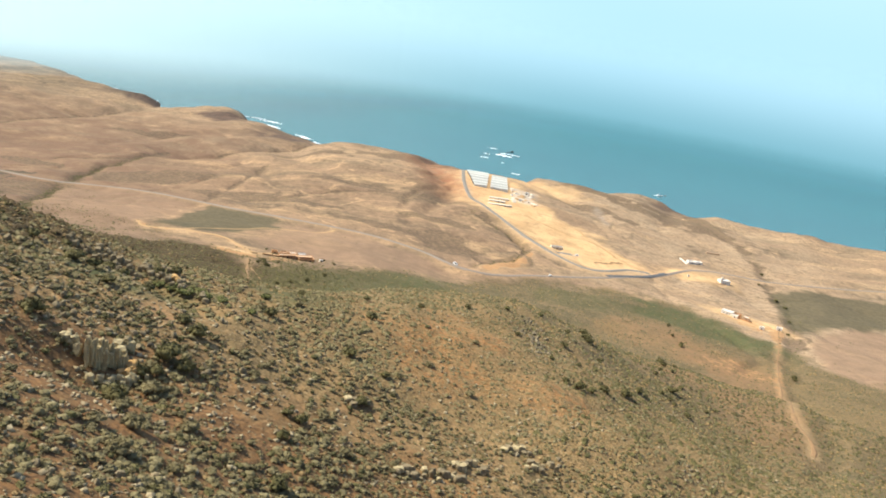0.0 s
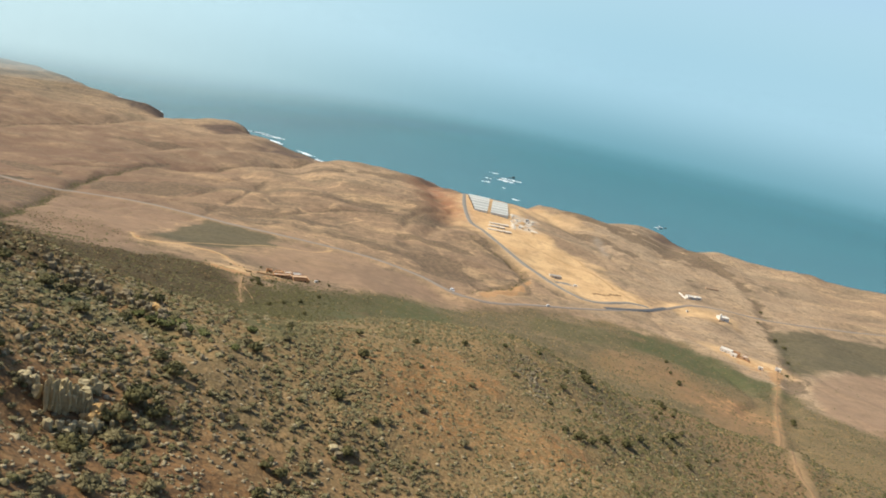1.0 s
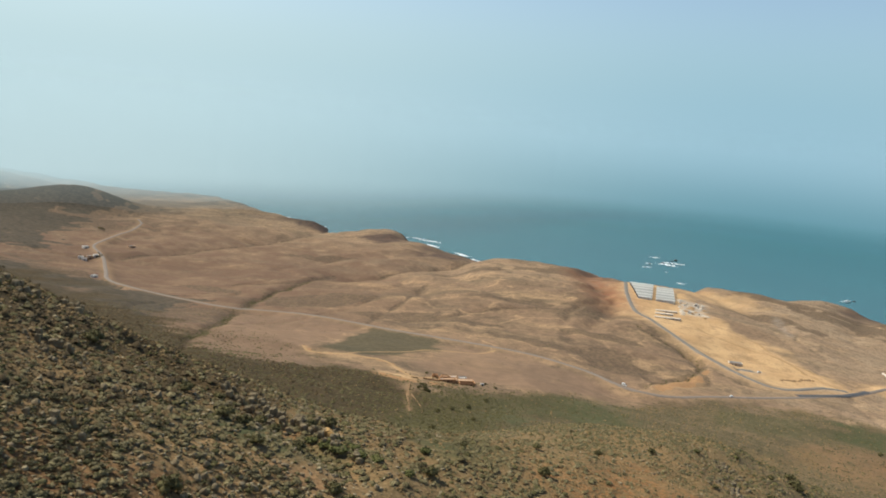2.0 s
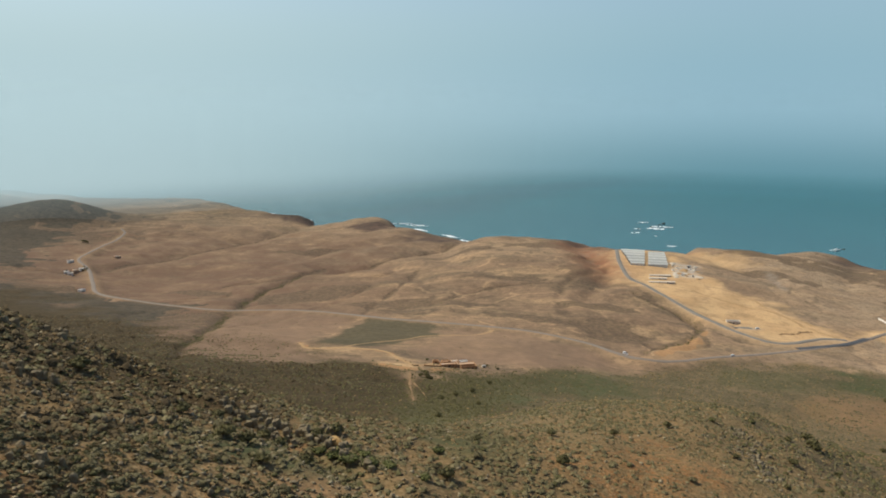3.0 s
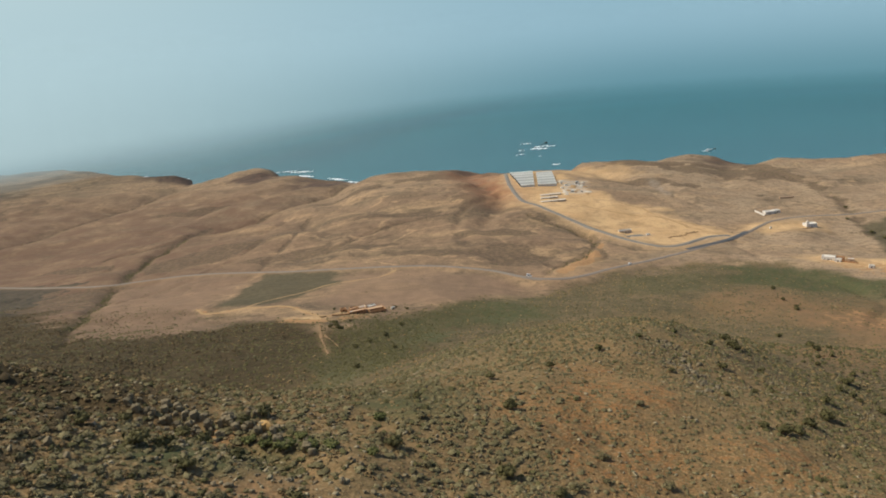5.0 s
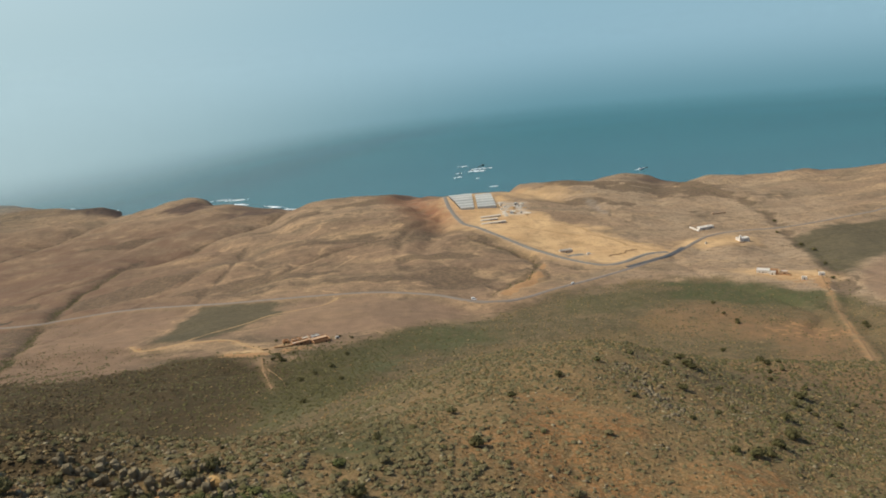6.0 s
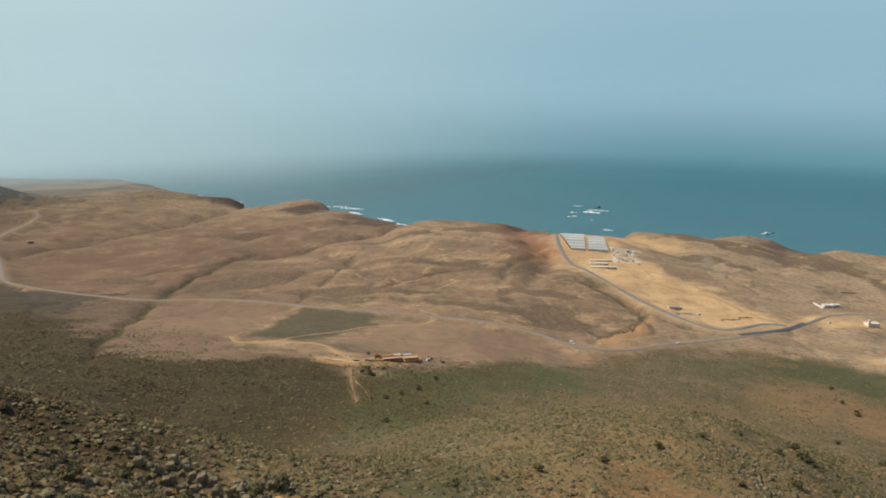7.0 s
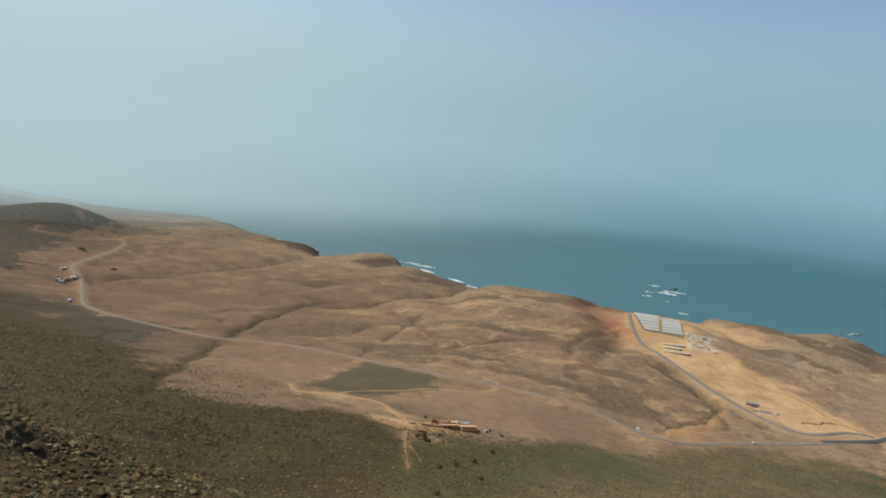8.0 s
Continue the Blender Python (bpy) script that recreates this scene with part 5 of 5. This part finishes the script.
BIG_BUSHES = [(-50.5, 132.5, 3.3), (-46.5, 131.5, 2.2), (-52, 124.5, 1.8), (-49.5, 126, 1.7), (-50, 110, 2.6), (55, 326, 1.6), (65, 341, 2.2), (65, 332, 2.4), (66, 329, 1.9), (48, 284, 1.8), (68, 307, 1.6), (174, 587, 2.4), (118, 391, 2.4), (117, 381, 2.1), (111, 364, 1.4), (125, 387, 1.4), (119, 370, 1.4), (105, 350, 1.3), (117, 345, 1.5), (109, 332, 2.6), (100, 318, 1.7), (103, 313, 1.7), (104, 310, 1.2), (80, 282, 1.9), (108, 302, 1.9), (66, 247, 2.4), (54, 229, 1.9), (44, 218, 2.2), (48, 220, 1.6), (40, 221, 1.5), (50, 259, 1.2), (59, 270, 1.0), (38, 245, 1.0), (27, 263, 1.2), (124, 325, 1.3), (215, 663, 2.5), (-15, 156, 2.0), (-21, 105, 1.9), (-71, 123, 2.4), (-22, 180, 2.2), (-44, 183, 2.2), (-123, 170, 2.6), (-79, 175, 2.0), (-73, 193, 2.2), (-51, 150, 2.4), (-86, 165, 2.4), (-84, 178, 1.8), (-75, 186, 1.8), (-98, 169, 2.0), (-94, 176, 1.6), (-71, 171, 1.8), (-82, 166, 2.0), (-75, 159, 1.8), (-21, 211, 1.9)]
for n, (x, y, r) in enumerate(BIG_BUSHES):
    ob = set_out(DARK_BUSHES[n % 3], x, y, r, dice, 0.95)
    tagged(ob, group="large bushes on the hillside")
FRESH_BUSHES = [shrub(dice, "bush", FRESH, "fresh green spreading bush on the brow of the slope", "bush", 9, 430, 0.6) for _ in range(2)]
for n, (x, y, r) in enumerate(((-68, 178, 2.2), (-64, 177, 2.6), (-59, 176, 2.4), (-55, 177, 1.8), (-47, 176, 1.6), (-72, 180, 1.8), (-49, 197, 1.8), (-62, 181, 1.6))):
    tagged(set_out(FRESH_BUSHES[n % 2], x, y, r, dice, 0.7), group="green bushes on the brow")
for n, (x, y, r) in enumerate(((-48, 120, 2.5), (-37, 109, 1.9), (-41, 97, 2.1), (-38, 86, 2.2), (-14, 129, 1.7), (-21, 142, 1.5), (-44, 92, 1.7), (-32, 90, 1.6), (-37, 146, 1.5), (-2, 194, 1.4), (10, 186, 1.5), (-46, 104, 1.6))):
    tagged(set_out(PALE_BUSHES[n % 3], x, y, r, dice, 0.85), group="large grey bushes on the hillside")
for n, (x, y, r) in enumerate(((-24, 135, 1.6), (-27, 135, 1.3), (-25, 124, 1.5), (-12, 176, 1.4), (-55, 153, 1.8))):
    tagged(set_out(DARK_BUSHES[n % 3], x, y, r, dice, 0.95), group="large bushes on the hillside")
for n in range(46):
    a, r = radians(dice.uniform(-50, 42)), dice.uniform(70, 330)
    x, y = HUB[0] + r * math.sin(a), HUB[1] + r * math.cos(a)
    tagged(set_out((DARK_BUSHES + PALE_BUSHES)[3 + n % 3], x, y, dice.uniform(0.8, 1.4), dice, 0.8), group="bushes on the hillside")
for n, (x, y, r) in enumerate(((-171, 664, 1.8), (-157, 606, 2.6), (-150, 585, 2.4), (-154, 596, 2.2), (-146, 612, 1.8), (-126, 529, 2.2), (-118, 540, 2.0), (-110, 560, 2.4), (-107, 440, 2.2), (-98, 520, 2.0), (-104, 600, 2.2), (225, 748, 2.6), (215, 694, 2.4), (218, 672, 2.0), (-119, 672, 1.6), (-107, 660, 1.6), (-157, 590, 2.2), (-148, 585, 2.0), (425, 930, 2.8), (452, 1012, 3.4), (458, 1060, 3.0), (488, 1210, 3.4), (380, 826, 2.5), (318, 655, 3.0), (312, 640, 2.5), (452, 1120, 2.6))):
    tagged(set_out(DARK_BUSHES[n % 3], x, y, r, dice, 0.95), "dark green leafy bush on dry open ground", group="bushes on the plain")


def small_tree(rng):
    return shrub(rng, "tree", DEEP, "dark rounded tree near the far hamlet", "tree", 11, 330, 1.0, 0.7)


tree = small_tree(dice)
for x, y, r in ((-1120, 1425, 3.4), (-1112, 1422, 3.8), (-1105, 1420, 3), (-956, 1170, 2.4), (-930, 1180, 2.6), (-925, 1186, 2.2), (-938, 1194, 2.4), (-922, 1178, 2.2), (-948, 1172, 2), (-1126, 1430, 2.8)):
    tagged(set_out(tree, x, y, r, dice), group="trees of the hamlet")
for ob in (*DARK_BUSHES, *PALE_BUSHES, *FRESH_BUSHES, tree):
    i = list(bpy.data.objects).index(ob) % 7
    ob.matrix_world = pose(-60 + 17 * i, 190 + 23 * i, float(ground(-60 + 17 * i, 190 + 23 * i)) - 0.1, 0, 0, 40 * i) @ Matrix.Diagonal((1.5, 1.5, 1.4, 1))

# ---- rock outcrops ----
def column(rng, x, y, wide, high, lean, top=None, mat=SLAB, label="tall split slab of pale yellowish weathered rock"):
    """A tall block of rock between two cracks, with worn edges and a broken top."""
    bm = bmesh.new()
    bmesh.ops.create_cube(bm, size=2.0)
    bmesh.ops.subdivide_edges(bm, edges=bm.edges[:], cuts=3, use_grid_fill=True)
    seed_at = Vector((x, y, high))
    for v in bm.verts:
        v.co *= 1 - 0.09 * (sum(abs(c) > 0.95 for c in v.co) - 1)
        v.co += 0.34 * noise.noise_vector(v.co * 0.9 + seed_at) + 0.24 * noise.noise_vector(v.co * 2.6 + seed_at)
        v.co = Vector((v.co.x * wide, v.co.y * wide * 0.85, v.co.z * high))
    ob = part("rock_slab", bm, mat, None)
    ob.matrix_world = pose(x, y, float(ground(x, y)) + high * 0.55 if top is None else top - high, lean, rng.uniform(-5, 5), rng.uniform(-14, 30))
    return tagged(ob, label, "rock", "rock outcrop")


# the split face: tall slabs side by side, broken ones behind, below and beside them
for n in range(13):
    u = (n + dice.uniform(-0.3, 0.3)) / 12
    column(dice, -59.2 + 4.6 * u, 119.4 + 5.2 * u + dice.uniform(-0.5, 0.5), dice.uniform(0.24, 0.42), dice.uniform(1.4, 2.3), dice.uniform(-3, 3), 242.7 - 2.9 * u + dice.uniform(-1.3, 0.4))
for n in range(9):
    u = (n + dice.uniform(-0.3, 0.3)) / 8
    column(dice, -60.0 + 4.6 * u, 120.6 + 5.2 * u + dice.uniform(-0.4, 0.4), dice.uniform(0.32, 0.52), dice.uniform(1.4, 2.2), dice.uniform(-3, 3), 243.3 - 3.0 * u + dice.uniform(-0.9, 0.5))
for n in range(26):
    u, w = dice.uniform(-0.5, 1.0), dice.uniform(0.15, 1)
    column(dice, -57.6 + 5.2 * u - 5.0 * w, 120.4 + 6.0 * u + 5.0 * w, dice.uniform(0.4, 0.9), dice.uniform(0.7, 1.6), dice.uniform(-14, 14))
for n in range(20):
    u = dice.uniform(-0.2, 1.2)
    column(dice, -56.4 + 5.2 * u, 117.8 + 6.0 * u + dice.uniform(-1.6, 0.8), dice.uniform(0.3, 0.7), dice.uniform(0.4, 1.0), dice.uniform(-16, 16))
for cx, cy, count in ((3, 137, 15), (11, 147, 9), (22, 164, 8), (28, 160, 9), (-15, 157, 6)):
    for n in range(count):
        column(dice, cx + 0.95 * (n - count / 2) + dice.uniform(-0.8, 0.8), cy + 0.5 * (n - count / 2) + dice.uniform(-1.8, 1.8), dice.uniform(0.4, 0.95), dice.uniform(0.4, 0.9), dice.uniform(-14, 14), None, SLAB if n % 3 == 0 else CRAG, "low broken block of weathered rock on the slope")
# Ridge blocks take the darker rock: the shadowed band is painted into their colour.
for cx, cy, count in ((-158, 172, 12), (-150, 178, 8), (-140, 186, 7), (-95, 189, 9), (-88, 190, 9), (-72, 184, 9), (-62, 176, 8)):
    for n in range(count):
        column(dice, cx + 1.4 * (n - count / 2) + dice.uniform(-1, 1), cy - 0.5 * (n - count / 2) + dice.uniform(-2, 2), dice.uniform(0.4, 0.9), dice.uniform(0.6, 1.3), dice.uniform(-14, 14), None, CRAG, "upright ridge rock coloured dull brown for the ridge's shade")
for cx, cy, count in ((-82, 183, 9), (-78, 181, 8), (-120, 153, 9), (-93, 122, 5), (-75, 189, 6), (-90, 181, 7)):
    for n in range(count):
        column(dice, cx + 1.3 * (n - count / 2) + dice.uniform(-0.8, 0.8), cy + 0.5 * n + dice.uniform(-2, 2), dice.uniform(0.35, 0.75), dice.uniform(0.6, 1.3), dice.uniform(-12, 12), None, CRAG, "upright ridge rock coloured dull brown for the ridge's shade")
for x, y, s in ((-70.0, 184.0, 1.4), (-68.6, 183.6, 1.1), (-53.6, 124.9, 1.5), (-52.8, 124.0, 1.2), (-53.4, 122.8, 1.1), (-54.6, 122.6, 0.9)):
    boulder(dice, x, y, s, OCHRE, "ochre-stained rounded boulder on the outcrop", 1.1)
CRAGS = [(-70, 140, 10), (-66, 136, 8), (-75, 132, 9), (-58, 141, 9), (-62, 150, 9), (-42, 140, 8), (-160, 174, 10), (-146, 182, 9), (-82, 186, 12), (-95, 180, 10), (-121, 152, 10), (-95, 196, 8), (-43, 167, 9), (-64, 127, 10), (-87, 212, 8), (-60, 121, 11), (2, 138, 8), (14, 148, 7), (-37, 68, 6), (-30, 82, 7), (27, 166, 6), (-90, 182, 12), (-78, 186, 9), (-108, 176, 12), (-130, 165, 12), (-79, 178, 9), (-75, 190, 8), (-118, 153, 9), (-100, 153, 7), (-93, 123, 8), (-92, 179, 8), (-62, 132, 9), (36, 295, 5), (38, 274, 5), (37, 256, 6), (54, 265, 5), (60, 281, 4), (72, 248, 5), (91, 278, 5), (-97, 182, 4), (-88, 183, 5), (-78, 178, 4), (-87, 208, 5), (-96, 155, 5)]
crag_places = []
for x, y, r in CRAGS:
    for n in range(12 if r > 7 else 7):
        a = dice.uniform(0, 6.28)
        d = r * math.sqrt(dice.random())
        bx, by, size = x + d * math.cos(a), y + d * math.sin(a), 0.2 + 0.6 * dice.random() ** 1.8
        if math.hypot(bx - HUB[0], by - HUB[1]) < 150:
            boulder(dice, bx, by, size, CRAG, "weathered angular boulder in a rock outcrop", dice.uniform(0.7, 1.3))
        else:
            crag_places.append((bx, by, size))
# Farther boulders are likewise coloured dark for the shadowed ridge.
far_boulders = np.array(crag_places)
spread("outcrop_boulders", [knobby(dice, 1, 0.7, 1.15, 0.9) for _ in range(8)], far_boulders[:, 0], far_boulders[:, 1], far_boulders[:, 2], 0.7 + 0.6 * dice.random(len(far_boulders)), dice, DULL, "weathered angular boulders of the farther rock outcrops", "boulders", 0.3)

# ---- low growth and stones over the whole slope ----
def strewn(count, near_r, far_r, power, rng, west=-56, east=50):
    """Places in the open view, denser towards the near end."""
    a = np.radians(rng.uniform(west, east, count))
    r = near_r + (far_r - near_r) * rng.random(count) ** power
    return HUB[0] + r * np.sin(a), HUB[1] + r * np.cos(a)


def on_scrub(x, y, rng, bias=0.0):
    m = masks(x, y, 0)
    thin = 0.55 + 0.6 * grain(x, y, 16, 95) + 0.25 * grain(x, y, 6, 96) - 0.5 * m["red"] + 0.25 * m["green"] + 0.35 * m["dense"] + bias
    bare = near(x, y, GATE_TRACK, 9) + near(x, y, FOOT_TRACK, 7) + m["bare"]
    return rng.random(len(x)) < m["scrub"] * thin * (1 - np.clip(bare, 0, 1))


def bushy(rng, sprays=34, heart=None):
    """A low shrub: a rounded uneven heart with small leafy sprays that stand out of it."""
    v, f = (heart or tuft)(rng)
    verts, faces, at = [v * (0.85, 0.85, 0.75)], [f], len(v)
    lean = rng.uniform(-0.25, 0.25, 2)
    for _ in range(sprays):
        d = rng.normal(size=3)
        d[2] = abs(d[2]) * 0.9 + 0.02
        d /= np.linalg.norm(d)
        root = d * (1, 1, 0.75) * rng.uniform(0.5, 0.78) + (*lean * d[2], 0)
        tip = root + d * rng.uniform(0.2, 0.42) + rng.normal(size=3) * 0.08
        e = np.cross(d, rng.normal(size=3))
        e *= rng.uniform(0.1, 0.19) / np.linalg.norm(e)
        verts.append(np.array([root - e, root + e, tip]))
        faces.append(np.array([[at, at + 1, at + 2]]))
        at += 3
    return np.vstack(verts), np.vstack(faces)


def tuft(rng):
    """A low clump of twenty faces."""
    t = (1 + 5**0.5) / 2
    v = np.array([(-1, t, 0), (1, t, 0), (-1, -t, 0), (1, -t, 0), (0, -1, t), (0, 1, t), (0, -1, -t), (0, 1, -t), (t, 0, -1), (t, 0, 1), (-t, 0, -1), (-t, 0, 1)]) / 1.9
    f = np.array([(0, 11, 5), (0, 5, 1), (0, 1, 7), (0, 7, 10), (0, 10, 11), (1, 5, 9), (5, 11, 4), (11, 10, 2), (10, 7, 6), (7, 1, 8), (3, 9, 4), (3, 4, 2), (3, 2, 6), (3, 6, 8), (3, 8, 9), (4, 9, 5), (2, 4, 11), (6, 2, 10), (8, 6, 7), (9, 8, 1)])
    return v * rng.uniform(0.5, 1.3, (12, 1)) * (1, 1, 0.75), f[[k for k in range(20) if k not in (12, 13, 17)]]


def tump(rng):
    """A low rough clump of eight faces, for the distance."""
    a = np.arange(8) * math.tau / 8 + rng.uniform(-0.25, 0.25, 8)
    r = rng.uniform(0.65, 1.25, 8)
    ring = np.stack([r * np.cos(a), r * np.sin(a), rng.uniform(-0.5, 0.05, 8)], -1)
    top = [[*rng.uniform(-0.25, 0.25, 2), rng.uniform(0.6, 1.0)]]
    return np.vstack([ring, top]), np.array([(k, (k + 1) % 8, 8) for k in range(8)])


far_clumps = [tump(dice) for _ in range(12)]
round_clumps = [bushy(dice) for _ in range(10)]
tiny_clumps = [bushy(dice, 12, tump) for _ in range(14)]
stones = [chips(dice) for _ in range(9)]
for name, mat, count, lo, hi, east, label in (("scrub", LEAF, 42000, 0.28, 1.2, 0.2, "grey-green low shrubs on the stony slope"), ("dry_scrub", DRY, 20000, 0.2, 0.8, 0.2, "dry straw-brown low shrubs on the stony slope"), ("dark_scrub", DEEP, 10000, 0.28, 1.1, -0.25, "dark green low shrubs on the stony slope")):
    x, y = strewn(count, 28, 330, 0.85, dice)
    ok = on_scrub(x, y, dice, east * smooth(-50, 30, x) + 0.35 * (1 - smooth(-90, -40, x)))
    if mat is LEAF:
        ok &= dice.random(len(x)) < 1 - 0.8 * masks(x, y, 0)["dense"] * smooth(130, 175, np.hypot(x, y)) - 0.3 * masks(x, y, 0)["dense"] * (1 - smooth(130, 175, np.hypot(x, y)))
    x, y = x[ok], y[ok]
    close = np.hypot(x - HUB[0], y - HUB[1]) < 135
    for which, shapes in ((close, round_clumps), (~close, tiny_clumps)):
        n = int(which.sum())
        spread(name, shapes, x[which], y[which], (lo + (hi - lo) * dice.random(n) ** 1.9) * (1 - 0.32 * smooth(-25, 15, x[which])), 0.55 + 0.3 * dice.random(n), dice, mat, label, "shrubs")
for name, mat, count, hi, label in (("slope_scrub", DRY, 11000, 0.65, "dense brown scrub on the steep western slope"), ("slope_dark_scrub", DEEP, 6800, 0.8, "dense dark scrub on the steep western slope")):
    x, y = strewn(count, 70, 250, 0.9, dice, -58, -5)
    ok = on_scrub(x, y, dice, 0.2) & (dice.random(len(x)) < 1 - smooth(-105, -35, x))
    x, y = x[ok], y[ok]
    spread(name, round_clumps, x, y, 0.15 + (hi - 0.15) * dice.random(len(x)) ** 2, 0.6 + 0.3 * dice.random(len(x)), dice, mat, label, "shrubs")
for name, mat, count, shade, label in (("far_scrub", MID, 80000, -0.7, "grey-green scrub covering the lower slope"), ("far_dry_scrub", DRY, 40000, -0.94, "dry brown scrub covering the lower slope"), ("far_dark_scrub", DEEP, 68000, 1.0, "dark green scrub covering the lower slope")):
    x, y = strewn(count, 230, 980, 0.75, dice, -58)
    m = masks(x, y, 0)
    dark = np.clip(m["dense"] * (1 - smooth(-170, -110, x)) + m["lush"], 0, 1)
    ok = on_scrub(x, y, dice, 0.1) & (dice.random(len(x)) < (1 + shade * dark if shade < 0 else 0.3 + 0.7 * dark))
    west = ok & (dice.random(len(x)) < 1 - smooth(-480, -240, x + 60 * grain(x, y, 40, 86))) & (mat is DEEP)
    for which, leaf, words in ((ok & ~west, mat, label), (west, BROWN, "brown heath scrub covering the western slope")):
        if which.any():
            n = int(which.sum())
            spread(name, far_clumps, x[which], y[which], 0.3 + 0.75 * dice.random(n) ** 2.4, 0.6 + 0.3 * dice.random(n), dice, leaf, words, "shrubs")
x, y = strewn(48000, 130, 980, 0.9, dice, -58, -8)
m = masks(x, y, 0)
ok = (dice.random(len(x)) < m["scrub"] ** 4 * (1 - m["pink"]) * (0.3 + 0.7 * smooth(-0.3, 0.5, grain(x, y, 30, 87) + 0.5 * grain(x, y, 11, 88))) * np.maximum(1 - smooth(-260, -150, x), (1 - smooth(-115, -85, x)) * smooth(150, 170, np.hypot(x, y)) * (1 - smooth(250, 290, np.hypot(x, y))))) & (m["bare"] < 0.2)
x, y = x[ok], y[ok]
spread("western_scrub", tiny_clumps, x, y, 0.45 + 1.15 * dice.random(len(x)) ** 2, 0.7 + 0.4 * dice.random(len(x)), dice, BROWN, "brown bushes thick on the western slope", "shrubs")
x, y = strewn(60000, 130, 430, 0.95, dice, -14, 50)
m = masks(x, y, 0)
ok = dice.random(len(x)) < m["scrub"] * (1 - 0.75 * m["red"]) * (0.55 + 0.45 * grain(x, y, 9, 89)) * smooth(-60, -20, x) * (1 - np.clip(m["bare"] + near(x, y, GATE_TRACK, 6), 0, 1))
x, y = x[ok], y[ok]
half = len(x) // 2
for part_of, mat, label in ((slice(0, half), MID, "olive low tufts on the open slope"), (slice(half, None), DRY, "straw-brown low tufts on the open slope")):
    n = len(x[part_of])
    spread("tufts", far_clumps, x[part_of], y[part_of], 0.14 + 0.4 * dice.random(n) ** 2, 0.7 + 0.5 * dice.random(n), dice, mat, label, "shrubs")
along = dice.random(300)
x, y = 35 - 2 * along + dice.normal(0, 2.6, 300) + 2 * grain(60 * along, 0, 9, 64), 308 - 70 * along
spread("outcrop_stones", stones, x, y, 0.1 + 0.5 * dice.random(300) ** 2.5, 0.7 + 0.5 * dice.random(300), dice, DULL, "pale broken rock along a low rib of the slope", "stones", 0.35)
x, y = strewn(16000, 130, 480, 0.9, dice, -8, 50)
ok = on_scrub(x, y, dice, 0.0) & (dice.random(len(x)) < smooth(10, 70, x))
x, y = x[ok], y[ok]
spread("eastern_scrub", tiny_clumps, x, y, 0.3 + 0.8 * dice.random(len(x)) ** 2, 0.65 + 0.35 * dice.random(len(x)), dice, DEEP, "dark low shrubs dotted over the eastern slope", "shrubs")
x, y = strewn(4200, 4, 64, 0.6, dice, -180, 180)
for name, mat, lo, hi, label, pick in (("near_scrub", LEAF, 0, 2200, "grey-green low shrubs below the crest", 0.7), ("near_dry_scrub", DRY, 2200, 4200, "dry brown low shrubs below the crest", 0.5)):
    n = hi - lo
    spread(name, tiny_clumps, x[lo:hi], y[lo:hi], 0.15 + pick * dice.random(n) ** 2.5, 0.6 + 0.3 * dice.random(n), dice, mat, label, "shrubs")
x, y = strewn(26000, 26, 290, 0.85, dice)
rocky = 0.16 + 0.1 * (1 - smooth(-70, 0, x)) + 0.8 * smooth(0.1, 0.6, grain(x, y, 26, 97) + 0.4 * grain(x, y, 9, 98))
for cx, cy, r in CRAGS:
    rocky = rocky + 0.5 * np.exp(-((x - cx) ** 2 + (y - cy) ** 2) / (2 * (1.6 * r) ** 2))
ok = dice.random(len(x)) < rocky * 0.75 * (1 - 0.75 * masks(x, y, 0)["dense"])
x, y = x[ok], y[ok]
spread("stones", stones, x, y, 0.06 + 0.36 * dice.random(len(x)) ** 3, 0.6 + 0.5 * dice.random(len(x)), dice, ROCK, "pale angular stones strewn over the slope", "stones", 0.35)
HOLLOW = [(-132, 640), (-118, 600), (-128, 560), (-118, 510), (-114, 470), (-98, 430)]
for name, line, reach, count, mat, label in (("hollow_scrub", HOLLOW, 48, 3400, DEEP, "dark green scrub in the hollow below the compound"), ("stream_scrub", STREAM[1:9], 7, 1700, DEEP, "dark scrub along the dry stream bed"), ("gully_scrub", EAST_GULLY[4:], 22, 800, DEEP, "dark scrub along the gully"), ("bank_scrub", SITE_GULLY, 5, 420, DEEP, "dark scrub along the eroded gully bank")):
    p = curve_points(line, 3)
    k = dice.integers(0, len(p), count)
    x, y = p[k, 0] + dice.normal(0, reach * 0.5, count), p[k, 1] + dice.normal(0, reach * 0.5, count)
    x, y = x - 5 * grain(x, y, 38, 33), y - 5 * grain(x, y, 38, 35)
    spread(name, tiny_clumps, x, y, 0.35 + 1.0 * dice.random(count) ** 2.5, np.full(count, 0.7), dice, mat, label, "shrubs")
p = dice.uniform(-900, 560, 26000), dice.uniform(640, 1700, 26000)
m = masks(*p, 0)
ok = (dice.random(26000) < 0.08 + 0.7 * m["heath"]) & (m["scrub"] < 0.5) & (m["bare"] < 0.3) & (m["cliff"] < 0.5) & (near(*p, MAIN_ROAD, 8) == 0) & (inland(*p) > 30)
x, y = p[0][ok], p[1][ok]
spread("heath_scrub", tiny_clumps, x, y, 0.3 + 0.9 * dice.random(len(x)) ** 2.5, np.full(len(x), 0.6), dice, DEEP, "dark low scrub dotted over the plain", "shrubs")
